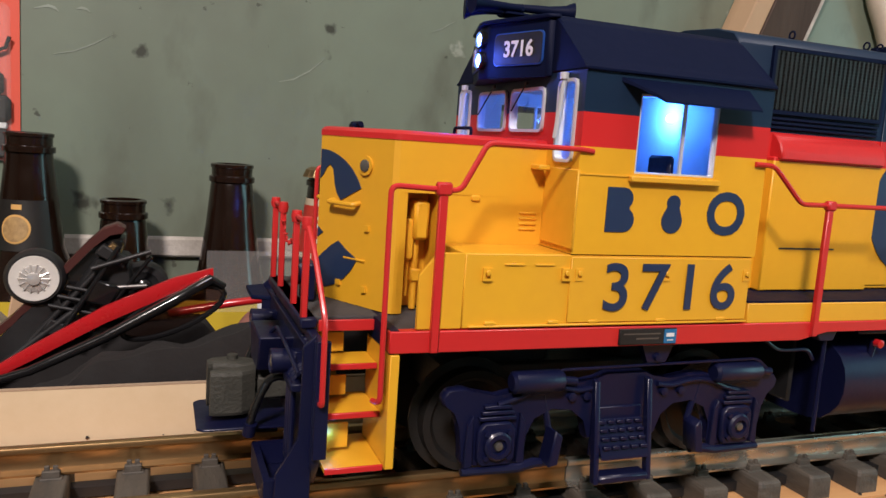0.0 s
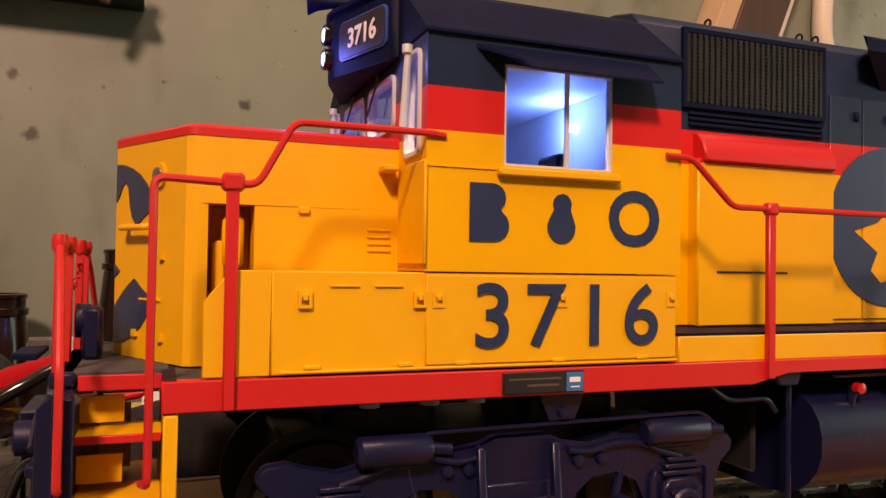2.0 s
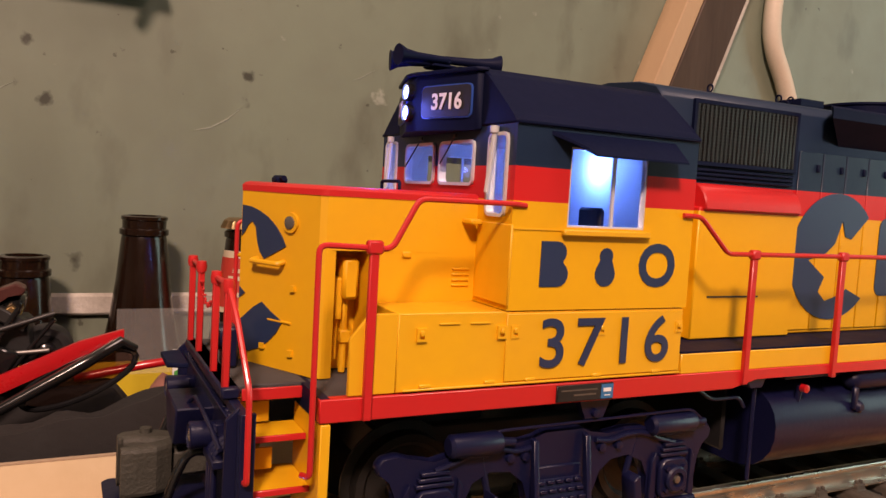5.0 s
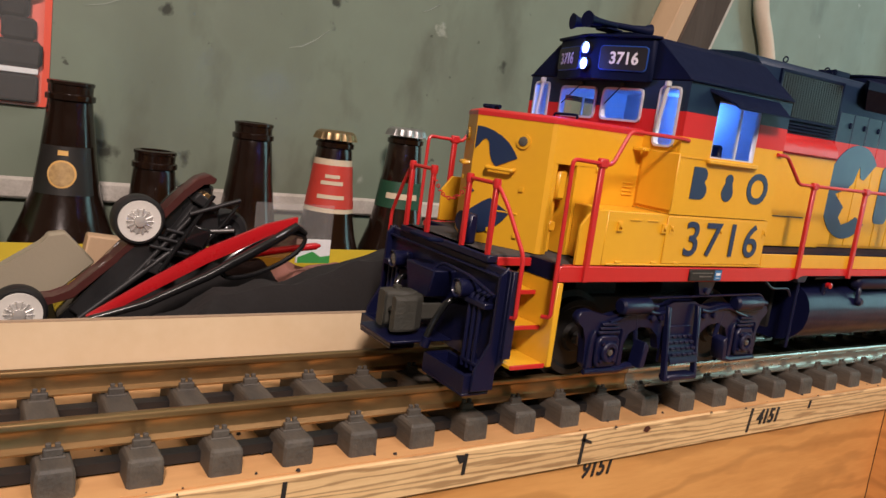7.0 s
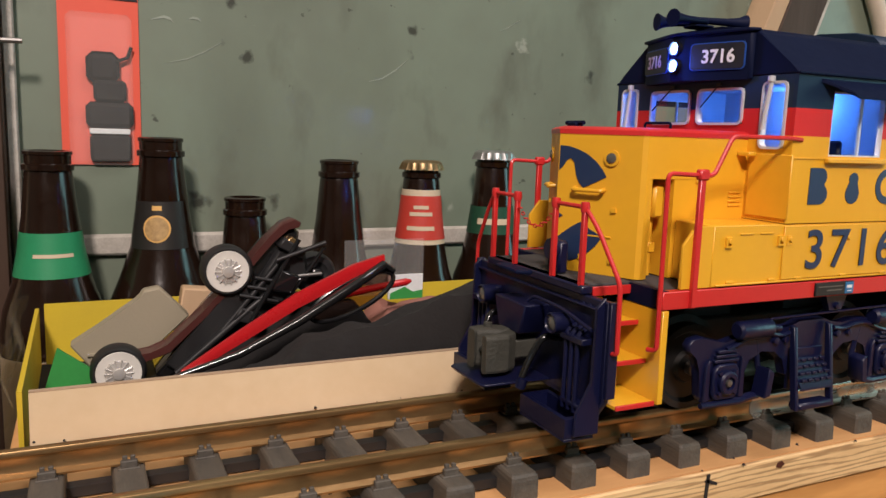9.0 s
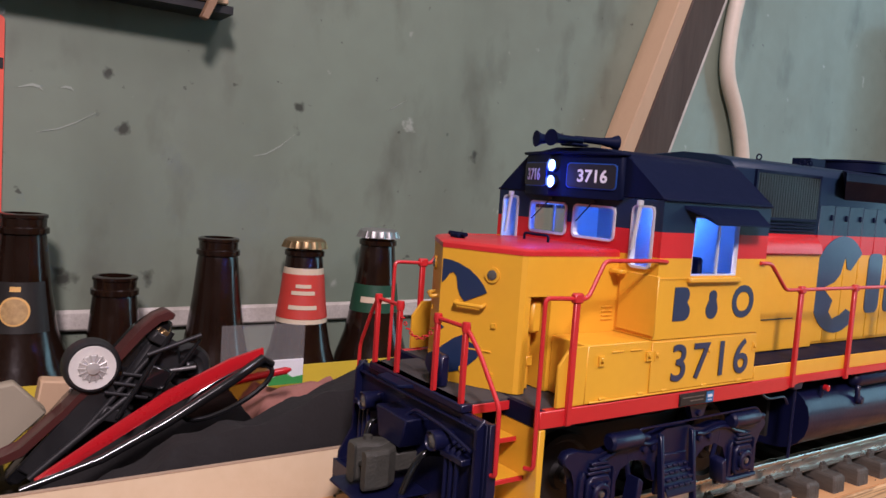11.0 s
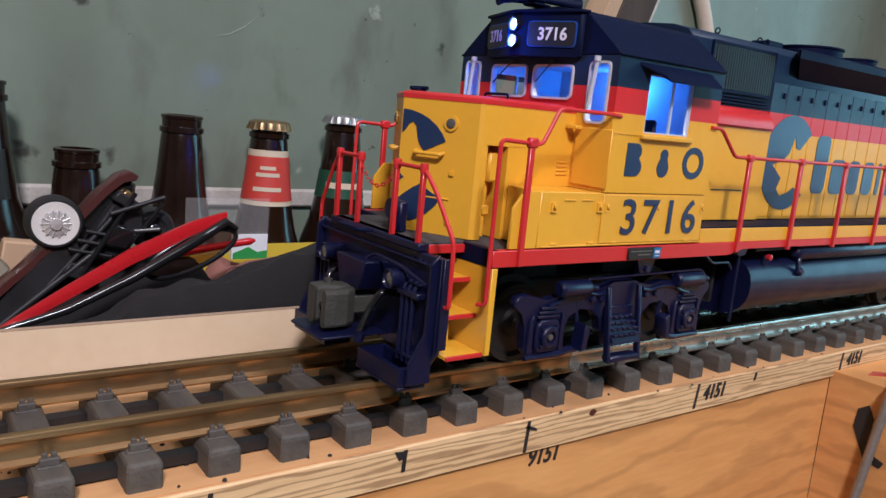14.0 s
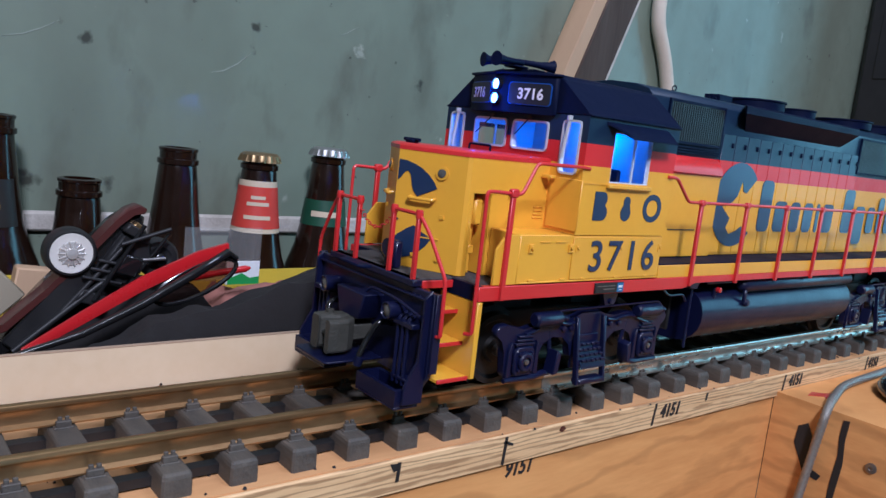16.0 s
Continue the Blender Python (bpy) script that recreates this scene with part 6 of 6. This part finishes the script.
# ---- on the wall ----
pk = thing("blister_pack", (-0.0915, 0.5545, 0.094), "coral red hanging blister pack with black parts", "package")
P("card", pk, CORAL, lambda bm: prism(bm, rounded(-0.1155, -0.0675, 0.0930, 0.2320, 0.003), "y", 0.5545, 0.5555), "coral red backing card")
P("blister", pk, CLEAR, lambda bm: box(bm, -0.1110, -0.0720, 0.5470, 0.5543, 0.0930, 0.1900, 0.003), "clear blister").visible_shadow = False
P("packed_part", pk, FOAM, lambda bm: (box(bm, -0.0990, -0.0740, 0.5490, 0.5540, 0.0950, 0.1130, 0.002), box(bm, -0.1010, -0.0720, 0.5490, 0.5540, 0.1170, 0.1340, 0.003), box(bm, -0.0960, -0.0760, 0.5490, 0.5540, 0.1340, 0.1480, 0.002), box(bm, -0.1000, -0.0800, 0.5490, 0.5540, 0.1460, 0.1660, 0.004), tube(bm, [(-0.082, 0.551, 0.160), (-0.075, 0.551, 0.163), (-0.0725, 0.551, 0.170)], 0.0012, 6)), "black moulded parts")
P("packed_band", pk, WHITEPRINT, lambda bm: box(bm, -0.0990, -0.0745, 0.5488, 0.5542, 0.1132, 0.1168, 0.0004))
P("maker_mark", pk, WHITEPRINT, lambda bm: prism(bm, [(-0.1045 + 0.0085 * math.cos(a), 0.2220 + 0.0050 * math.sin(a)) for a in [2 * math.pi * k / 24 for k in range(24)]], "y", 0.5540, 0.5546), "plain white oval")
P("maker_patch", pk, BLACK, lambda bm: box(bm, -0.1120, -0.0970, 0.5540, 0.5546, 0.2070, 0.2165))
DARKPRINT = mat("dark_red_print", (0.22, 0.03, 0.02), 0.5)
letters("pack_number", "11220", DARKPRINT, pk, pose(-0.0812, 0.5543, 0.2205, 90, 0, 0), 0.0092, 0.0002, wide=0.95)
P("print_bar", pk, DARKPRINT, lambda bm: box(bm, -0.0860, -0.0745, 0.5540, 0.5546, 0.2105, 0.2125))
P("print_strip", pk, BLACK, lambda bm: box(bm, -0.1150, -0.0680, 0.5539, 0.5545, 0.1995, 0.2060))
P("print_bar", pk, YCARD, lambda bm: box(bm, -0.1115, -0.0925, 0.5536, 0.5541, 0.2010, 0.2048))
P("print_bar", pk, YCARD, lambda bm: box(bm, -0.0890, -0.0715, 0.5536, 0.5541, 0.2010, 0.2048))
P("hang_lip", pk, CLEAR, lambda bm: box(bm, -0.1155, -0.0675, 0.5535, 0.5556, 0.2322, 0.2360))
pk.location += Vector((-0.0140, 0, 0.007))
rack = thing("wall_rack", (-0.02, 0.5555, 0.25), "pale metal rack bar on the wall with brown brackets", "rack")
P("bar", rack, LIGHTWOOD, lambda bm: box(bm, -0.106, 0.060, 0.5250, 0.5555, 0.2560, 0.2615, 0.0008), "pale rack bar")
P("slot_bar", rack, BLACK, lambda bm: box(bm, -0.106, 0.064, 0.5270, 0.5553, 0.2505, 0.2558))
for x in (-0.094, 0.040):
    P("bracket", rack, BRACKET, lambda bm: prism(bm, [(x, 0.2440), (x + 0.005, 0.2425), (x + 0.020, 0.2760), (x + 0.014, 0.2780)], "y", 0.5180, 0.5248, 0.0006))
rack.location += Vector((-0.0125, 0, 0.0085))
post = thing("timber_post", (-0.169, 0.545, -0.15), "dark brown timber post against the wall", "post")
P("post_face", post, DARKWOOD, lambda bm: box(bm, -0.1900, -0.1480, 0.5300, 0.5556, -0.1498, 1.0, 0.001))
P("pale_strip", post, LEDGE, lambda bm: box(bm, -0.1478, -0.1410, 0.5480, 0.5556, -0.1498, 1.0, 0.001), "chipped pale strip")
P("white_board", post, CARD, lambda bm: box(bm, -0.30, -0.1905, 0.5380, 0.5556, -0.1498, 1.0, 0.001), "pale board beside the post")
post.location += Vector((-0.0125, 0, 0))
own("curtain_rod", "thin dark metal rod on the wall", "rod", STEEL, lambda bm: (tube(bm, [(-0.27, 0.528, 0.1705), (-0.148, 0.528, 0.1740)], 0.0016, 8), box(bm, -0.18, -0.175, 0.526, 0.531, 0.165, 0.177)))
brace = thing("timber_brace", (0.44, 0.545, 0.05), "dark brown diagonal timber brace with a pale edge", "brace")
LEAN, BASE = 0.41, 0.3545


def slanted(u0, u1, z0, z1):
    return [(BASE + u0 + LEAN * z0, z0), (BASE + u1 + LEAN * z0, z0), (BASE + u1 + LEAN * z1, z1), (BASE + u0 + LEAN * z1, z1)]


P("pale_edge", brace, LIGHTWOOD, lambda bm: prism(bm, slanted(0.0, 0.0180, -0.1225, 0.9), "y", 0.5250, 0.5556, 0.001), "pale timber edge")
P("brace_face", brace, DARKWOOD, lambda bm: prism(bm, slanted(0.0181, 0.0650, -0.1225, 0.9), "y", 0.5240, 0.5556, 0.001))
P("thin_edge", brace, LEDGE, lambda bm: prism(bm, slanted(0.0651, 0.0690, -0.1225, 0.9), "y", 0.5250, 0.5556, 0.0005))
own("hanging_cable", "thick off-white cable hanging on the wall", "cable", WIRE, lambda bm: tube(bm, bent([(0.665, 0.546, -0.1225), (0.665, 0.546, 0.10), (0.657, 0.546, 0.205), (0.638, 0.546, 0.255), (0.610, 0.546, 0.298), (0.611, 0.546, 0.345), (0.624, 0.546, 0.41), (0.620, 0.546, 0.9)], 0.03, 6), 0.0085, 12))
# plain black block at the far right, with two smaller blocks on its left face
own("black_block", "plain black block against the wall", "case", BLACK, lambda bm: (box(bm, 1.16, 1.60, 0.40, 0.553, -0.1225, 0.46, 0.01), box(bm, 1.158, 1.165, 0.42, 0.53, 0.30, 0.42, 0.004), box(bm, 1.156, 1.166, 0.44, 0.51, 0.10, 0.22, 0.004)))

# ---- right hand wing: sleeve, hose, marks ----
sleeve_path = bent([(0.3575, 0.186, -0.28), (0.3565, 0.182, -0.10), (0.3570, 0.176, -0.045), (0.3565, 0.172, -0.014), (0.368, 0.175, -0.0088), (0.42, 0.190, -0.0088), (0.56, 0.197, -0.0088), (0.9, 0.19, -0.0088)], 0.02, 6)
fine = [sleeve_path[0]]
for p, q in zip(sleeve_path, sleeve_path[1:]):
    n = max(1, int((q - p).length / 0.0013))
    fine += [p.lerp(q, (k + 1) / n) for k in range(n)]
own("braided_sleeve", "grey braided steel sleeve over the side panel", "cable", BRAID, lambda bm: tube(bm, fine, 0.003, 12, [0.0030 if k % 2 else 0.0026 for k in range(len(fine))]))
own("black_hose", "loop of thick black hose on the side shelf", "hose", BLKGLOSS, lambda bm: tube(bm, [(0.475 + 0.060 * math.cos(a), 0.128 + 0.050 * math.sin(a), -0.0075) for a in [2 * math.pi * k / 32 for k in range(33)]], 0.0050, 12))
own("red_paint_patch", "small red paint patch on the side shelf", "paint mark", REDGLOSS, lambda bm: prism(bm, [(0.378, 0.195), (0.388, 0.188), (0.384, 0.184), (0.398, 0.184), (0.404, 0.189), (0.396, 0.192), (0.390, 0.1975)], "z", -0.0126, -0.0122))


def marks(name, label, material, build):
    own(name, label, "mark", material, build, False)


EF = EDGE - 0.00125
for x, z0, z1, lean in ((0.0360, -0.0105, -0.0018, 0.0006), (0.0985, -0.0150, -0.0010, 0.001), (0.2165, -0.0140, -0.0010, 0.002), (0.2700, -0.0060, -0.0015, 0.001), (0.3670, -0.0130, -0.0010, 0.002), (0.5020, -0.0120, -0.0010, 0.002), (-0.0385, -0.0110, -0.0020, 0.0005)):
    marks("ink_stroke", "short black marker stroke on the plywood edge", INK, lambda bm: prism(bm, [(x, z0), (x + 0.0016, z0), (x + 0.0016 + lean, z1), (x + lean, z1)], "y", EF - 0.0002, EF + 0.0003))
for hook in ([(0.0325, -0.0018), (0.0362, -0.0022), (0.0368, -0.0050), (0.0345, -0.0056)], [(0.0985, -0.0040), (0.1050, -0.0062), (0.1050, -0.0050), (0.0995, -0.0028)]):
    marks("ink_hook", "black marker hook on the plywood edge", INK, lambda bm: prism(bm, hook, "y", EF - 0.0002, EF + 0.0003))
marks("knot", "dark red brown knot on the plywood edge", MAROON, lambda bm: prism(bm, [(0.1375, -0.0040), (0.1400, -0.0050), (0.1424, -0.0034), (0.1405, -0.0018), (0.1386, -0.0022)], "y", EF - 0.0001, EF + 0.0003))
for text, x, z in (("4151", 0.2335, -0.0065), ("9151", 0.1135, -0.0195), ("4151", 0.3850, -0.0062), ("4151", 0.5160, -0.0066)):
    ob = letters("handwritten_number", text, INK, None, pose(x, (EDGE + 0.0008) if z < -0.017 else EF - 0.0001, z, 90, 0, 0), 0.0112, 0.0003, shear=0.22, wide=0.86, bold=0.0002)
    tagged(ob, "handwritten black number on the plywood", "marking", "numbers along the shelf")
SP = 0.3618
marks("ink_blot", "black ink blot on the side panel", INK, lambda bm: prism(bm, [(0.190, -0.030), (0.184, -0.026), (0.180, -0.034), (0.181, -0.046), (0.176, -0.056), (0.170, -0.058), (0.172, -0.062), (0.182, -0.060), (0.187, -0.050), (0.191, -0.042)], "x", SP - 0.0003, SP + 0.0004))
marks("ink_strip", "black painted strip on the side panel", INK, lambda bm: prism(bm, [(0.1625, -0.0160), (0.1585, -0.0155), (0.1592, -0.0300), (0.1580, -0.0450), (0.1600, -0.0700), (0.1590, -0.0950), (0.1640, -0.0950), (0.1638, -0.0600), (0.1620, -0.0400), (0.1632, -0.0280)], "x", SP - 0.0003, SP + 0.0004))
own("panel_bolt", "dark bolt head in the side panel", "bolt", STEEL, lambda bm: lathe(bm, [(0, 0.0005), (0.0034, 0.0005), (0.0034, -0.0010), (0.0015, -0.0014), (0.0012, -0.0004), (0, -0.0004)], (SP, 0.141, -0.040), 20, "x"))
bm = bmesh.new()
rng = random.Random(4)
for _ in range(260):
    x, y = rng.uniform(-0.3, 0.5), rng.uniform(0.2065, 0.33)
    r = rng.uniform(0.0002, 0.0009)
    n = rng.choice((4, 5, 6))
    z = 0.0002
    ring = [(x + r * rng.uniform(0.7, 1.3) * math.cos(2 * math.pi * k / n), y + r * rng.uniform(0.7, 1.3) * math.sin(2 * math.pi * k / n)) for k in range(n)]
    loft(bm, [[(px, py, z - 0.0001) for px, py in ring], [(x + (px - x) * 0.6, y + (py - y) * 0.6, z + r * 0.8) for px, py in ring]])
tagged(part("crumbs", bm, INK), "dark crumbs and dust on the shelf", "crumbs", "", "stuff")


SCRATCH = mat("bare_scratch", (0.30, 0.34, 0.28), 0.6)


def scratch(pts, width=0.0008):
    own("paint_scratch", "thin pale scratch in the wall paint", "scratch", SCRATCH, lambda bm: loft(bm, [[(x, 0.5557, z - w), (x, 0.5557, z + w), (x, 0.5561, z + w), (x, 0.5561, z - w)] for x, z, w in [(p[0], p[1], width * f) for p, f in zip(pts, (0.3, 1.0, 1.0, 0.3))]]), False, "scratches on the wall")


scratch([(0.0801, 0.1650), (0.0905, 0.1677), (0.1015, 0.1745), (0.1120, 0.1840)], 0.0005)
scratch([(-0.0628, 0.1694), (-0.0505, 0.1725), (-0.0395, 0.1780), (-0.0280, 0.1854)], 0.0004)
scratch([(-0.0735, 0.1965), (-0.0655, 0.1990), (-0.0615, 0.1980), (-0.0595, 0.1960)], 0.0009)
scratch([(-0.0495, 0.1990), (-0.0465, 0.2000), (-0.0435, 0.1995), (-0.0415, 0.1980)], 0.0008)
scratch([(0.1915, 0.2115), (0.1985, 0.2145), (0.2045, 0.2185), (0.2095, 0.2215)], 0.0003)
